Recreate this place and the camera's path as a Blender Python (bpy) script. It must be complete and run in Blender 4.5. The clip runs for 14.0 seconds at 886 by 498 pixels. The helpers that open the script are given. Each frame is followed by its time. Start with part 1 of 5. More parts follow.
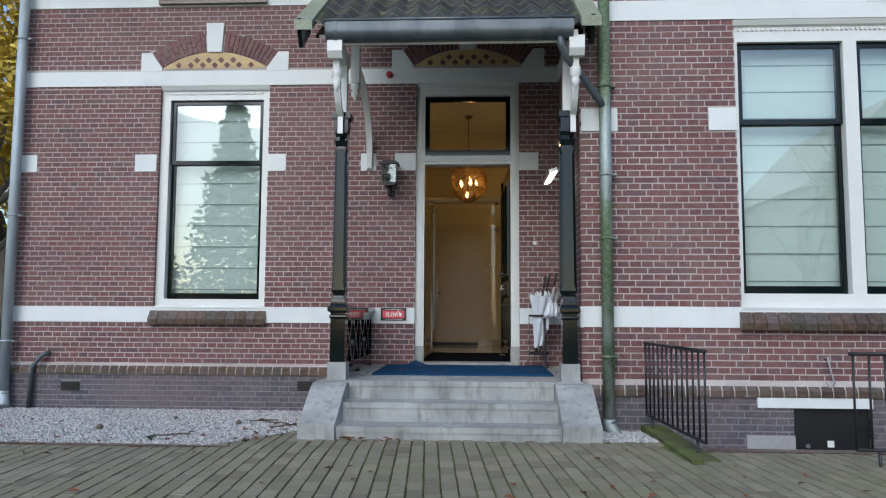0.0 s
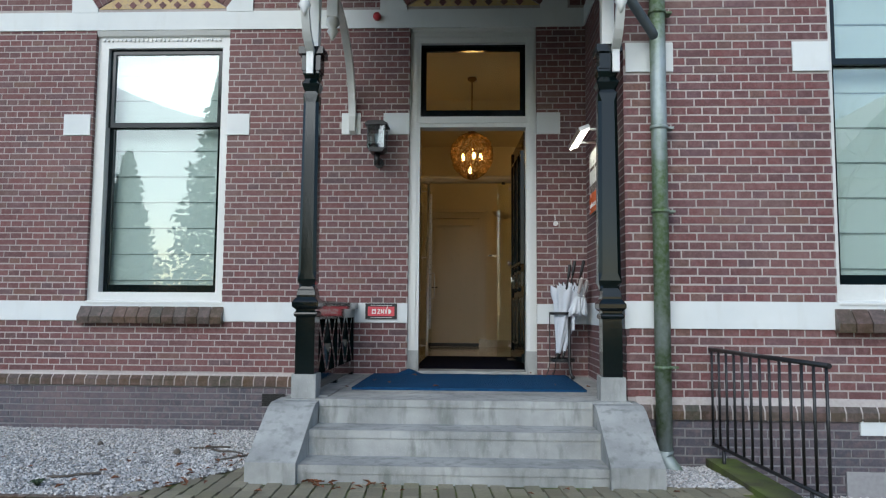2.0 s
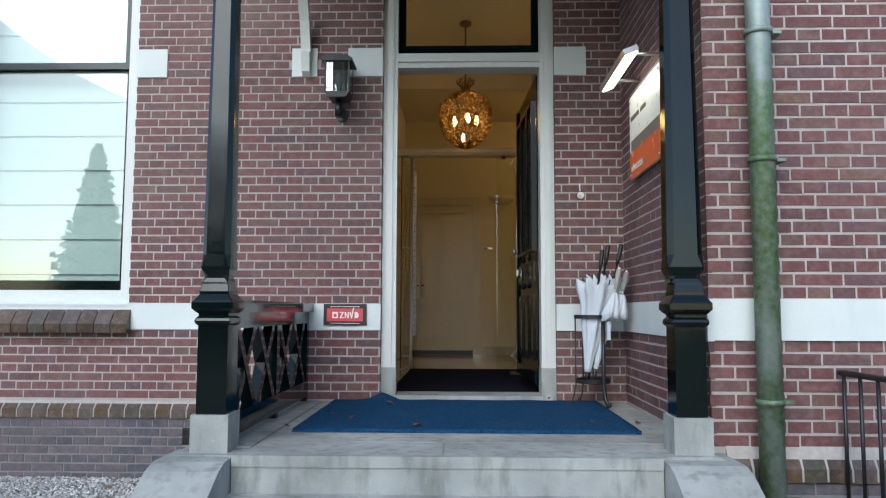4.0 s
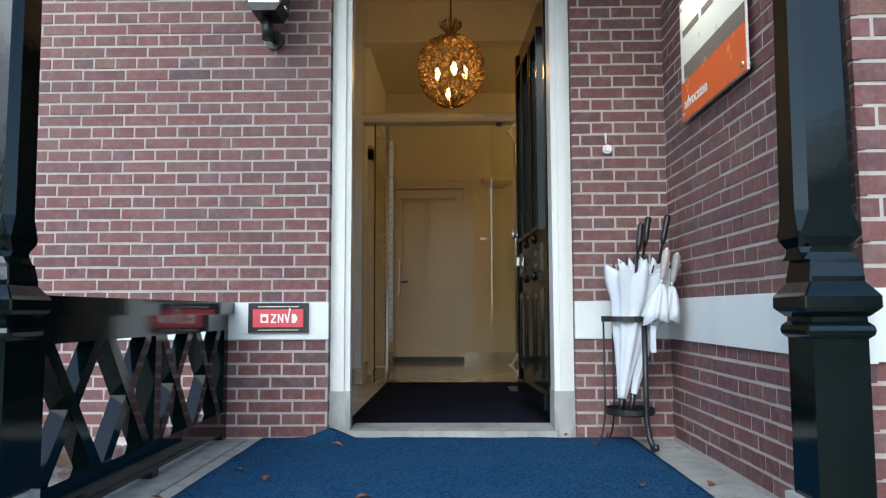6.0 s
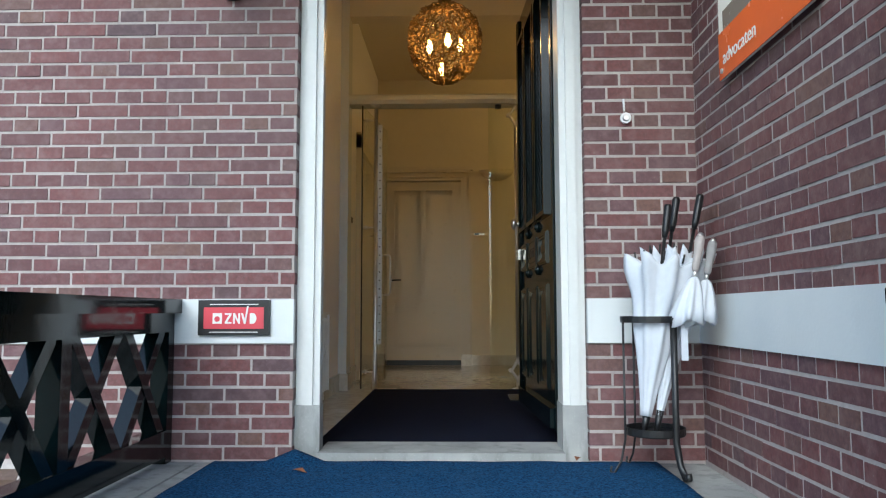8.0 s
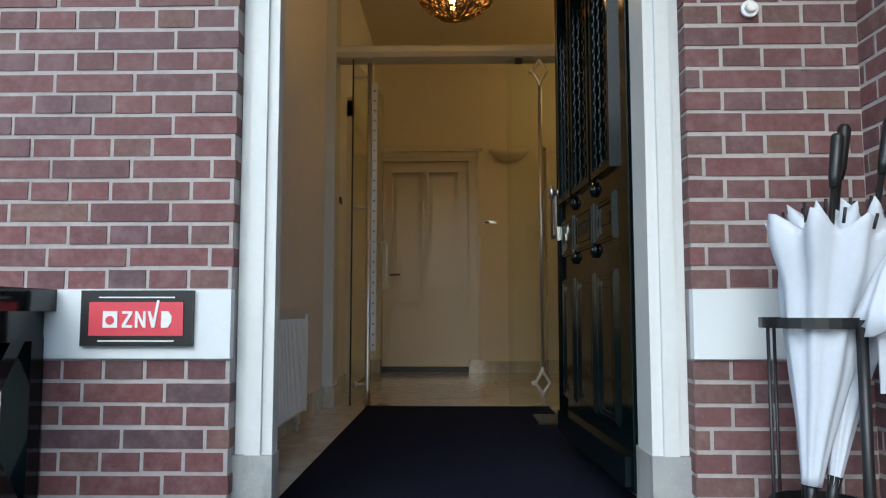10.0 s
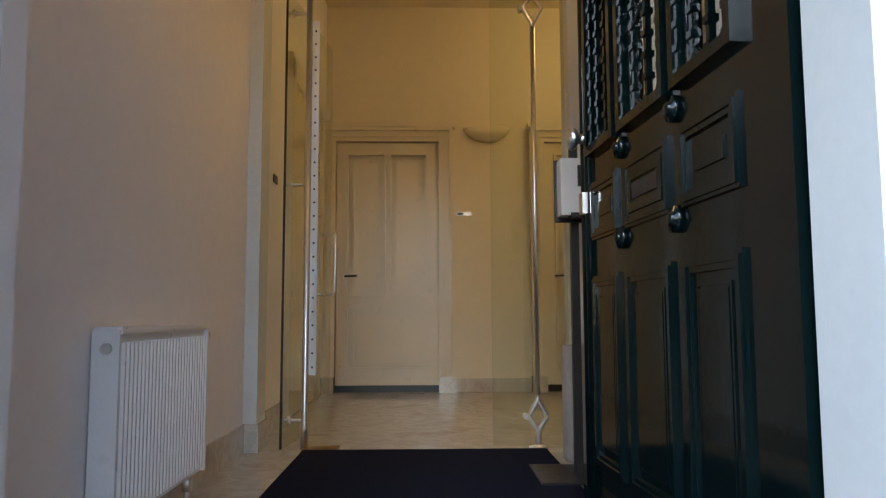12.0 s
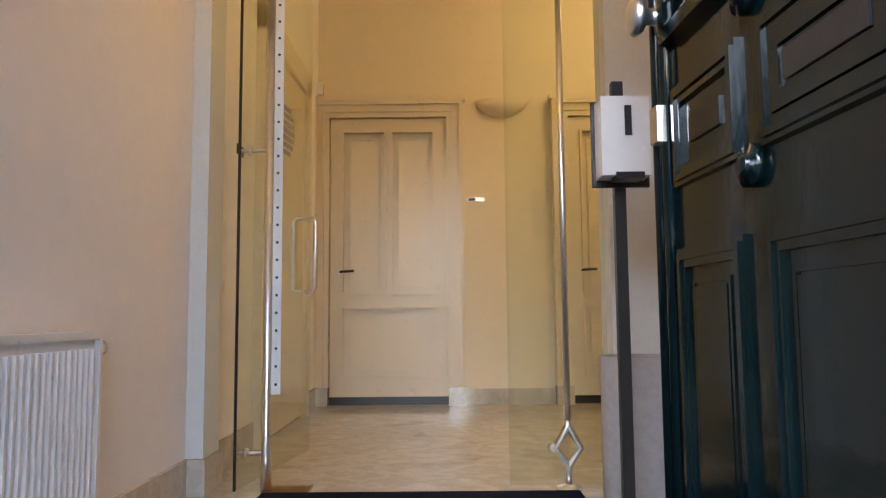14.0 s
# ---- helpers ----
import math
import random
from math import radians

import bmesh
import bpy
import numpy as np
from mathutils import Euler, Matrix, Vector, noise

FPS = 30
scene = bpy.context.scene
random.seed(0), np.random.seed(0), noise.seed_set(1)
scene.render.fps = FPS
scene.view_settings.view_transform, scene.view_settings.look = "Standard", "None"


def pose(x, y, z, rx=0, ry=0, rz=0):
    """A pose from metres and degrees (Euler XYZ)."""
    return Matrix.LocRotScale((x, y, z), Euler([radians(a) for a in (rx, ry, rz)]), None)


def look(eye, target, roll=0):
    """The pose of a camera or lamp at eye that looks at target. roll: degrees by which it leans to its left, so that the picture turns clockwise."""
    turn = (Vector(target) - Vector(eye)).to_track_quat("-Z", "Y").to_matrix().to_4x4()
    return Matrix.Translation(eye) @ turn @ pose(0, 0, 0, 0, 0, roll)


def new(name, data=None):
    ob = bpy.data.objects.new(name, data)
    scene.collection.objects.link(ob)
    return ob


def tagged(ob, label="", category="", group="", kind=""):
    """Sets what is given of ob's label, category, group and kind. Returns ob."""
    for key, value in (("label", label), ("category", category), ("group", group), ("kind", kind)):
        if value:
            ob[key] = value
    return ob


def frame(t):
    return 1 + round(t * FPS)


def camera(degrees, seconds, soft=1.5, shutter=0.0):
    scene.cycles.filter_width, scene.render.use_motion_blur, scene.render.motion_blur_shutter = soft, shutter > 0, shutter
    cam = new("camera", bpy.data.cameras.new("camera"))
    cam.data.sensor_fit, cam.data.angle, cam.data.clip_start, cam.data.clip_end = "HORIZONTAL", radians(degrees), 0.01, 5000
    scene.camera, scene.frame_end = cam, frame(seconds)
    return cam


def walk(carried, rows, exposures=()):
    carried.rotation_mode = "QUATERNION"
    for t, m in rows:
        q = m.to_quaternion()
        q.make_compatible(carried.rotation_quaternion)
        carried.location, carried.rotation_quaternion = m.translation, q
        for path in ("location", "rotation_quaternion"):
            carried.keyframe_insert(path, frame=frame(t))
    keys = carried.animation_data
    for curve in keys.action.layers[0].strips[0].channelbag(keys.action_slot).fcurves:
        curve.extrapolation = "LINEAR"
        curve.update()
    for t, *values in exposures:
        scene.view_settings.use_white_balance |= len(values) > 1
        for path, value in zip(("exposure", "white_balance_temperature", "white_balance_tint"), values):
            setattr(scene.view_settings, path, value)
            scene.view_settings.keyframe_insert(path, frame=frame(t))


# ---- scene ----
cam = camera(62.3, 14.0, soft=1.2)
PATH = [
    (0, (0.481, -0.678, 1.133), (0.382, 1.312, 1.306), 0.3),
    (0.5, (0.444, -0.336, 1.142), (0.349, 1.654, 1.31), 0.3),
    (1, (0.415, 0.075, 1.139), (0.323, 2.066, 1.306), 0.3),
    (1.5, (0.382, 0.522, 1.131), (0.291, 2.513, 1.297), 0.3),
    (2, (0.345, 1.01, 1.126), (0.262, 3.001, 1.292), 0.4),
    (2.5, (0.32, 1.506, 1.137), (0.243, 3.498, 1.299), 0.2),
    (3, (0.29, 1.993, 1.138), (0.226, 3.985, 1.303), 0.3),
    (5.5, (0.338, 4.064, 1.138), (0.295, 6.056, 1.308), -0.1),
    (6, (0.37, 4.411, 1.142), (0.329, 6.403, 1.311), -0.2),
    (6.5, (0.392, 4.67, 1.142), (0.352, 6.663, 1.313), -0.2),
    (7, (0.416, 4.756, 1.131), (0.375, 6.748, 1.304), -0.2),
    (9.5, (0.365, 5.827, 1.136), (0.325, 7.82, 1.305), 0.0),
    (10, (0.325, 6.171, 1.128), (0.286, 8.163, 1.299), 0.0),
    (10.5, (0.298, 6.496, 1.125), (0.279, 8.489, 1.299), -0.0),
    (11, (0.29, 6.789, 1.145), (0.308, 8.781, 1.323), -0.1),
    (11.5, (0.304, 7.091, 1.155), (0.343, 9.082, 1.336), -0.2),
    (12, (0.332, 7.419, 1.161), (0.378, 9.41, 1.344), -0.2),
    (12.5, (0.338, 7.691, 1.163), (0.382, 9.682, 1.348), -0.3),
    (13, (0.362, 7.898, 1.169), (0.402, 9.889, 1.355), -0.3),
    (13.5, (0.416, 8.082, 1.164), (0.443, 10.073, 1.349), -0.4),
    (14, (0.426, 8.288, 1.168), (0.421, 10.28, 1.351), -0.5),
]
walk(cam, [(t, look(eye, target, roll)) for t, eye, target, roll in PATH],
     [(0, 0.42, 5850, 7), (2.5, 0.42, 5800, 3), (5.5, 1.1, 5700, 2), (7, 1.2, 5650, 1), (9.5, 1.05, 5550, 1), (10.5, 1.0, 5550, 3), (11, 1.05, 5500, 3), (11.5, 1.35, 5500, 5), (12, 2.0, 5400, 6), (12.5, 2.6, 5200, 6), (13, 2.8, 5280, 8), (14, 2.9, 5300, 10)])

# ---- light ----
world = bpy.data.worlds.new("world")
scene.world = world
world.use_nodes = True
wn = world.node_tree.nodes
sky = wn.new("ShaderNodeTexSky")
sky.sky_type, sky.sun_disc = "NISHITA", False
sky.sun_elevation, sky.sun_rotation = radians(36), radians(197)
sky.air_density, sky.dust_density, sky.ozone_density = 1.0, 1.5, 1.0
world.node_tree.links.new(sky.outputs[0], wn["Background"].inputs[0])
wn["Background"].inputs[1].default_value = 0.15
sun = new("sun", bpy.data.lights.new("sun", "SUN"))
sun.data.energy, sun.data.angle, sun.data.color = 1.0, radians(45), (1, 0.97, 0.93)
sun.matrix_basis = look((-4, -13, 10), (0, 0, 0))


# ---- materials ----
class Nodes:
    """A principled material and short ways to wire its textures."""

    def __init__(self, name, rough=0.6, metal=0.0, spec=0.5):
        self.mat = bpy.data.materials.new(name)
        self.mat.use_nodes = True
        self.t = self.mat.node_tree
        self.b = self.t.nodes["Principled BSDF"]
        self.b.inputs["Roughness"].default_value = rough
        self.b.inputs["Metallic"].default_value = metal
        self.b.inputs["Specular IOR Level"].default_value = spec
        self.pos = self.t.nodes.new("ShaderNodeNewGeometry").outputs["Position"]

    def link(self, a, b):
        self.t.links.new(a, b)

    def noise(self, scale, detail=4.0, stretch=None, rough=0.55):
        n = self.t.nodes.new("ShaderNodeTexNoise")
        n.inputs["Scale"].default_value, n.inputs["Detail"].default_value, n.inputs["Roughness"].default_value = scale, detail, rough
        src = self.pos
        if stretch:
            m = self.t.nodes.new("ShaderNodeMapping")
            m.inputs["Scale"].default_value = stretch
            self.link(src, m.inputs[0])
            src = m.outputs[0]
        self.link(src, n.inputs["Vector"])
        return n.outputs["Fac"]

    def ramp(self, fac, *stops):
        r = self.t.nodes.new("ShaderNodeValToRGB")
        e = r.color_ramp.elements
        while len(e) < len(stops):
            e.new(0.5)
        for el, (p, c) in zip(e, stops):
            el.position, el.color = p, (*c, 1) if len(c) == 3 else c
        self.link(fac, r.inputs[0])
        return r.outputs[0]

    def mix(self, fac, a, b, mode="MIX"):
        m = self.t.nodes.new("ShaderNodeMix")
        m.data_type, m.blend_type = "RGBA", mode
        for sock, v in ((m.inputs[0], fac), (m.inputs[6], a), (m.inputs[7], b)):
            if isinstance(v, (int, float)):
                sock.default_value = v
            elif isinstance(v, tuple):
                sock.default_value = (*v, 1)
            else:
                self.link(v, sock)
        return m.outputs[2]

    def math(self, op, a, b=0.0):
        m = self.t.nodes.new("ShaderNodeMath")
        m.operation = op
        for sock, v in ((m.inputs[0], a), (m.inputs[1], b)):
            if isinstance(v, (int, float)):
                sock.default_value = v
            else:
                self.link(v, sock)
        return m.outputs[0]

    def rnd(self):
        o = self.t.nodes.new("ShaderNodeObjectInfo").outputs["Random"]
        g = self.t.nodes.new("ShaderNodeNewGeometry").outputs["Random Per Island"]
        return self.math("FRACT", self.math("ADD", self.math("MULTIPLY", o, 7.31), g))

    def color(self, c):
        self.link(c, self.b.inputs["Base Color"])
        return self

    def rough(self, r):
        self.link(r, self.b.inputs["Roughness"])
        return self

    def bump(self, h, strength=0.3, dist=0.005):
        n = self.t.nodes.new("ShaderNodeBump")
        n.inputs["Strength"].default_value, n.inputs["Distance"].default_value = strength, dist
        self.link(h, n.inputs["Height"])
        self.link(n.outputs[0], self.b.inputs["Normal"])
        return self


def g(v):
    return (v, v, v)


def plain(name, col, rough=0.5, metal=0.0, vary=0.12, scale=14.0, bump=0.1, spec=0.5):
    m = Nodes(name, rough, metal, spec)
    lo, hi = tuple(c * (1 - vary) for c in col), tuple(min(1, c * (1 + vary)) for c in col)
    both = m.math("ADD", m.math("MULTIPLY", m.noise(scale * 0.12), 0.6), m.math("MULTIPLY", m.noise(scale * 3), 0.4))
    m.color(m.ramp(both, (0.3, lo), (0.7, hi)))
    m.rough(m.math("ADD", m.math("MULTIPLY", m.noise(scale), 0.16), rough - 0.08))
    if bump:
        m.bump(m.noise(scale * 6), bump, 0.003)
    return m.mat


def brick_material(name, stops, dark=0.5, gloss=0.72):
    m = Nodes(name, gloss)
    c = m.ramp(m.rnd(), *stops)
    c = m.mix(m.ramp(m.noise(60, 6), (0.35, g(0)), (0.75, g(0.55))), c, tuple(x * dark for x in stops[0][1]))
    c = m.mix(m.ramp(m.noise(140, 3), (0.66, g(0)), (0.76, g(0.5))), c, (0.34, 0.27, 0.25))
    c = m.mix(m.ramp(m.noise(0.9, 5), (0.45, g(0)), (0.75, g(0.4))), c, (0.24, 0.15, 0.14))
    c = m.mix(m.ramp(m.noise(22, 5), (0.45, g(0)), (0.8, g(0.45))), c, (0.27, 0.18, 0.17))
    m.color(c)
    return m.bump(m.noise(90, 6), 0.35, 0.004).mat


BRICK = brick_material("red_brick", ((0.0, (0.11, 0.047, 0.05)), (0.3, (0.15, 0.056, 0.056)), (0.6, (0.175, 0.062, 0.06)), (0.78, (0.12, 0.06, 0.07)), (0.92, (0.17, 0.088, 0.066)), (1.0, (0.085, 0.05, 0.06))))
BLUE_BRICK = brick_material("grey_brick", ((0.0, (0.07, 0.068, 0.085)), (0.4, (0.095, 0.088, 0.108)), (0.75, (0.12, 0.102, 0.118)), (1.0, (0.06, 0.056, 0.072))))
CAP_BRICK = brick_material("glazed_brown_brick", ((0.0, (0.05, 0.035, 0.025)), (0.35, (0.09, 0.06, 0.032)), (0.65, (0.06, 0.06, 0.04)), (1.0, (0.11, 0.085, 0.075))), 0.5, 0.28)
YELLOW_BRICK = brick_material("yellow_brick", ((0.0, (0.55, 0.4, 0.17)), (1.0, (0.62, 0.47, 0.23))), 0.8)
MORTAR = plain("mortar", (0.41, 0.37, 0.35), 0.9, vary=0.25, bump=0.4)
MORTAR_DARK = plain("dark_mortar", (0.22, 0.215, 0.22), 0.9, vary=0.25, bump=0.4)
m = Nodes("white_render", 0.7)
c = m.ramp(m.noise(2.2, 6), (0.3, (0.63, 0.66, 0.66)), (0.7, (0.71, 0.73, 0.72)))
c = m.mix(m.ramp(m.noise(7, 6, (1, 1, 0.25)), (0.58, g(0)), (0.85, g(0.35))), c, (0.5, 0.49, 0.43))
RENDER = m.color(c).bump(m.noise(70, 5), 0.25, 0.004).mat
WHITE = plain("white_gloss_paint", (0.66, 0.67, 0.65), 0.35, vary=0.06, bump=0.06)
CREAM = plain("cream_gloss_paint", (0.66, 0.63, 0.54), 0.35, vary=0.06, bump=0.06)
GREEN = plain("dark_green_gloss_paint", (0.002, 0.0055, 0.006), 0.09, vary=0.4, bump=0.06, scale=8, spec=0.4)
BLACK = plain("black_metal", (0.012, 0.012, 0.013), 0.4, vary=0.3)
m = Nodes("bluestone", 0.75)
c = m.ramp(m.noise(3, 7), (0.3, (0.22, 0.225, 0.22)), (0.7, (0.4, 0.405, 0.39)))
c = m.mix(m.ramp(m.noise(14, 6, (1, 1, 0.3)), (0.5, g(0)), (0.72, g(0.65))), c, (0.12, 0.13, 0.115))
c = m.mix(m.ramp(m.noise(130, 3), (0.6, g(0)), (0.75, g(0.4))), c, (0.5, 0.5, 0.48))
STONE = m.color(c).bump(m.noise(60, 6), 0.3, 0.004).mat
m = Nodes("gravel", 0.9)
STONES = m.color(m.ramp(m.rnd(), (0.0, (0.16, 0.165, 0.17)), (0.4, (0.4, 0.4, 0.4)), (0.75, (0.66, 0.65, 0.64)), (1.0, (0.3, 0.26, 0.22)))).bump(m.noise(150), 0.3).mat
SOIL = plain("gravel_bed", (0.15, 0.14, 0.13), 0.95, vary=0.5, scale=30, bump=0.7)
m = Nodes("paving_brick", 0.85)
c = m.ramp(m.rnd(), (0.0, (0.165, 0.145, 0.095)), (0.35, (0.26, 0.235, 0.16)), (0.7, (0.205, 0.19, 0.125)), (1.0, (0.3, 0.27, 0.19)))
c = m.mix(m.ramp(m.noise(45, 6), (0.4, g(0)), (0.75, g(0.5))), c, (0.13, 0.12, 0.1))
c = m.mix(m.ramp(m.noise(1.1, 8), (0.52, g(0)), (0.72, g(0.6))), c, (0.17, 0.18, 0.06))
c = m.mix(m.ramp(m.noise(0.5, 5), (0.4, g(0.0)), (0.7, g(0.35))), c, (0.14, 0.13, 0.1))
PAVER = m.color(c).bump(m.noise(80, 6), 0.5, 0.005).mat
m = Nodes("mossy_joint", 0.95)
JOINT = m.color(m.ramp(m.noise(4, 6), (0.35, (0.05, 0.045, 0.025)), (0.65, (0.11, 0.14, 0.025)))).bump(m.noise(90), 0.6).mat
m = Nodes("blue_coir_mat", 0.95, 0, 0.1)
c = m.mix(m.ramp(m.noise(110, 3), (0.35, g(0)), (0.65, g(1))), (0.004, 0.024, 0.075), (0.024, 0.1, 0.22))
c = m.mix(m.ramp(m.noise(5, 5), (0.5, g(0)), (0.8, g(0.3))), c, (0.05, 0.11, 0.19))
MAT = m.color(c).bump(m.noise(260, 2), 0.9, 0.012).mat
m = Nodes("dark_carpet", 0.97, 0, 0.1)
CARPET = m.color(m.mix(m.noise(240, 3), (0.003, 0.004, 0.01), (0.013, 0.016, 0.036))).bump(m.noise(260, 2), 0.8, 0.008).mat
m = Nodes("polished_marble", 0.16)
c = m.ramp(m.noise(3.2, 8, (1, 1, 1), 0.62), (0.3, (0.4, 0.34, 0.27)), (0.47, (0.55, 0.5, 0.42)), (0.52, (0.47, 0.42, 0.34)), (0.7, (0.64, 0.6, 0.53)))
MARBLE = m.color(c).rough(m.math("ADD", m.math("MULTIPLY", m.noise(6), 0.1), 0.06)).mat
PLASTER = plain("cream_wall_paint", (0.74, 0.66, 0.49), 0.75, vary=0.04, scale=5, bump=0.12)
PLASTER_W = plain("white_wall_paint", (0.87, 0.84, 0.82), 0.75, vary=0.04, scale=5, bump=0.15)
DOOR_CREAM = plain("cream_door_paint", (0.7, 0.62, 0.47), 0.3, vary=0.02, bump=0.0)
RAD = plain("white_radiator_enamel", (0.86, 0.86, 0.86), 0.3, vary=0.03, bump=0.0)
STEEL = plain("brushed_steel", (0.72, 0.71, 0.69), 0.32, 1.0, vary=0.1, bump=0.03)
PERF = plain("white_perforated_strip", (0.7, 0.72, 0.74), 0.4, vary=0.04)
m = Nodes("zinc_with_algae", 0.55, 0.35)
c = m.ramp(m.noise(5, 6, (1, 1, 0.3)), (0.3, (0.3, 0.34, 0.36)), (0.7, (0.44, 0.49, 0.5)))
al = m.math("MULTIPLY", m.ramp(m.noise(1.3, 7, (1.5, 1.5, 0.7)), (0.33, g(0)), (0.49, g(1))), m.ramp(m.noise(30, 4), (0.3, g(0.6)), (0.7, g(1))))
ALGAE = m.color(m.mix(al, c, (0.07, 0.12, 0.025))).bump(m.noise(50), 0.2).mat
m = Nodes("weathered_zinc", 0.5, 0.5)
ZINC = m.color(m.ramp(m.noise(5, 6, (1, 1, 0.4)), (0.3, (0.07, 0.088, 0.1)), (0.7, (0.15, 0.17, 0.185)))).mat
m = Nodes("pale_zinc", 0.55, 0.3)
ZINC_PALE = m.color(m.ramp(m.noise(5, 6, (1, 1, 0.4)), (0.3, (0.3, 0.35, 0.38)), (0.7, (0.42, 0.47, 0.5)))).mat
m = Nodes("mossy_roof_tile", 0.6)
c = m.ramp(m.rnd(), (0.0, (0.028, 0.03, 0.033)), (1.0, (0.055, 0.057, 0.06)))
TILE = m.color(m.mix(m.ramp(m.noise(7, 6), (0.5, g(0)), (0.68, g(0.8))), c, (0.1, 0.11, 0.04))).bump(m.noise(60), 0.4).mat
VERGE = plain("mossy_lead_verge", (0.25, 0.27, 0.2), 0.7, vary=0.4, scale=10, bump=0.3)
BLIND = plain("white_blind_cloth", (0.66, 0.7, 0.68), 0.9, vary=0.04, scale=40)
PLEAT_LINE = plain("dark_pleat_line", (0.27, 0.3, 0.29), 0.9)
FABRIC = plain("white_umbrella_cloth", (0.58, 0.61, 0.66), 0.7, vary=0.06, scale=20)
PINKISH = plain("pale_umbrella_handle", (0.4, 0.36, 0.34), 0.5)
RED = plain("red_plastic", (0.5, 0.04, 0.05), 0.3)
SIGN_RED = plain("red_sign_print", (0.62, 0.07, 0.09), 0.35, vary=0.03)
SIGN_W = plain("white_sign_print", (0.8, 0.79, 0.74), 0.3, vary=0.02)
SIGN_O = plain("orange_sign_print", (0.75, 0.13, 0.02), 0.25, vary=0.03)
SIGN_G = plain("taupe_sign_print", (0.2, 0.17, 0.14), 0.25, vary=0.03)
CONCRETE = plain("grey_concrete", (0.33, 0.32, 0.32), 0.85, vary=0.2, scale=12, bump=0.3)
PLASTIC = plain("white_plastic", (0.8, 0.8, 0.8), 0.25, vary=0.02, bump=0)
GOLD = plain("bronze_wire", (0.26, 0.16, 0.055), 0.35, 1.0, vary=0.2)
LEAF_DRY = plain("dry_leaf", (0.16, 0.06, 0.025), 0.8, vary=0.5, scale=60)
BARK = plain("bark", (0.1, 0.085, 0.07), 0.9, vary=0.4, scale=20, bump=0.6)
CONIFER = plain("conifer_green", (0.03, 0.05, 0.02), 0.8, vary=0.5, scale=10)
YELLOW_LEAF = plain("yellow_autumn_leaf", (0.55, 0.4, 0.05), 0.8, vary=0.4, scale=10)


def glass(name, tint=(0.93, 0.97, 0.95), mirror=0.0):
    m = Nodes(name)
    t = m.t
    tr, gl, mx, fr = (t.nodes.new("ShaderNode" + k) for k in ("BsdfTransparent", "BsdfGlossy", "MixShader", "LayerWeight"))
    tr.inputs[0].default_value = (*tint, 1)
    gl.inputs["Roughness"].default_value = 0.0
    fac = m.math("ADD", m.math("MULTIPLY", m.math("POWER", fr.outputs["Facing"], 5.0), 0.9), 0.04 + mirror)
    m.link(fac, mx.inputs[0]), m.link(tr.outputs[0], mx.inputs[1]), m.link(gl.outputs[0], mx.inputs[2])
    m.link(mx.outputs[0], t.nodes["Material Output"].inputs[0])
    return m.mat


GLASS = glass("window_glass", (0.9, 0.95, 0.93), 0.1)
CLEAR = glass("hall_glass", (0.95, 0.975, 0.93))


def glow(name, col, strength):
    m = Nodes(name)
    m.b.inputs["Emission Color"].default_value = (*col, 1)
    m.b.inputs["Emission Strength"].default_value = strength
    return m.mat


BULB = glow("warm_bulb", (1, 0.5, 0.12), 14)
TUBE = glow("cool_lamp_diffuser", (1, 0.9, 0.7), 8)


# ---- building helpers ----
def box(bm, x0, x1, y0, y1, z0, z1, m=None):
    v = [bm.verts.new((x, y, z)) for x in (x0, x1) for y in (y0, y1) for z in (z0, z1)]
    for f in ((0, 1, 3, 2), (4, 6, 7, 5), (0, 4, 5, 1), (2, 3, 7, 6), (0, 2, 6, 4), (1, 5, 7, 3)):
        bm.faces.new([v[i] for i in f])
    if m is not None:
        for a in v:
            a.co = m @ a.co
    return bm


def prism(bm, outline, axis, a, b):
    """Extrudes an outline of pairs along axis (0, 1 or 2) from a to b."""
    def at(p, k):
        q = list(p)
        q.insert(axis, k)
        return bm.verts.new(q)
    lo, hi = [at(p, a) for p in outline], [at(p, b) for p in outline]
    n = len(outline)
    bm.faces.new(lo), bm.faces.new(hi[::-1])
    for i in range(n):
        bm.faces.new((lo[i], hi[i], hi[(i + 1) % n], lo[(i + 1) % n]))
    return bm


def tube(bm, points, r, n=10):
    """A round bar along points; r is one radius or one for each point."""
    pts = [Vector(p) for p in points]
    rs = r if isinstance(r, (list, tuple)) else [r] * len(pts)
    rings, up = [], None
    for i, p in enumerate(pts):
        d = (pts[min(i + 1, len(pts) - 1)] - pts[max(i - 1, 0)]).normalized()
        if up is None:
            up = d.orthogonal().normalized()
        up = (up - d * up.dot(d)).normalized()
        side = d.cross(up)
        rings.append([bm.verts.new(p + (up * math.cos(a) + side * math.sin(a)) * rs[i]) for a in (2 * math.pi * k / n for k in range(n))])
    for a, b in zip(rings, rings[1:]):
        for k in range(n):
            f = bm.faces.new((a[k], a[(k + 1) % n], b[(k + 1) % n], b[k]))
            f.smooth = True
    bm.faces.new(rings[0][::-1]), bm.faces.new(rings[-1])
    return bm


def lathe(bm, cx, cy, profile, n=20, squash=1.0):
    """A turned shape about the vertical at (cx, cy): profile of (radius, z)."""
    rings = [[bm.verts.new((cx + r * math.cos(2 * math.pi * k / n), cy + r * squash * math.sin(2 * math.pi * k / n), z)) for k in range(n)] for r, z in profile]
    for a, b in zip(rings, rings[1:]):
        for k in range(n):
            f = bm.faces.new((a[k], a[(k + 1) % n], b[(k + 1) % n], b[k]))
            f.smooth = n > 8
    bm.faces.new(rings[0][::-1]), bm.faces.new(rings[-1])
    return bm


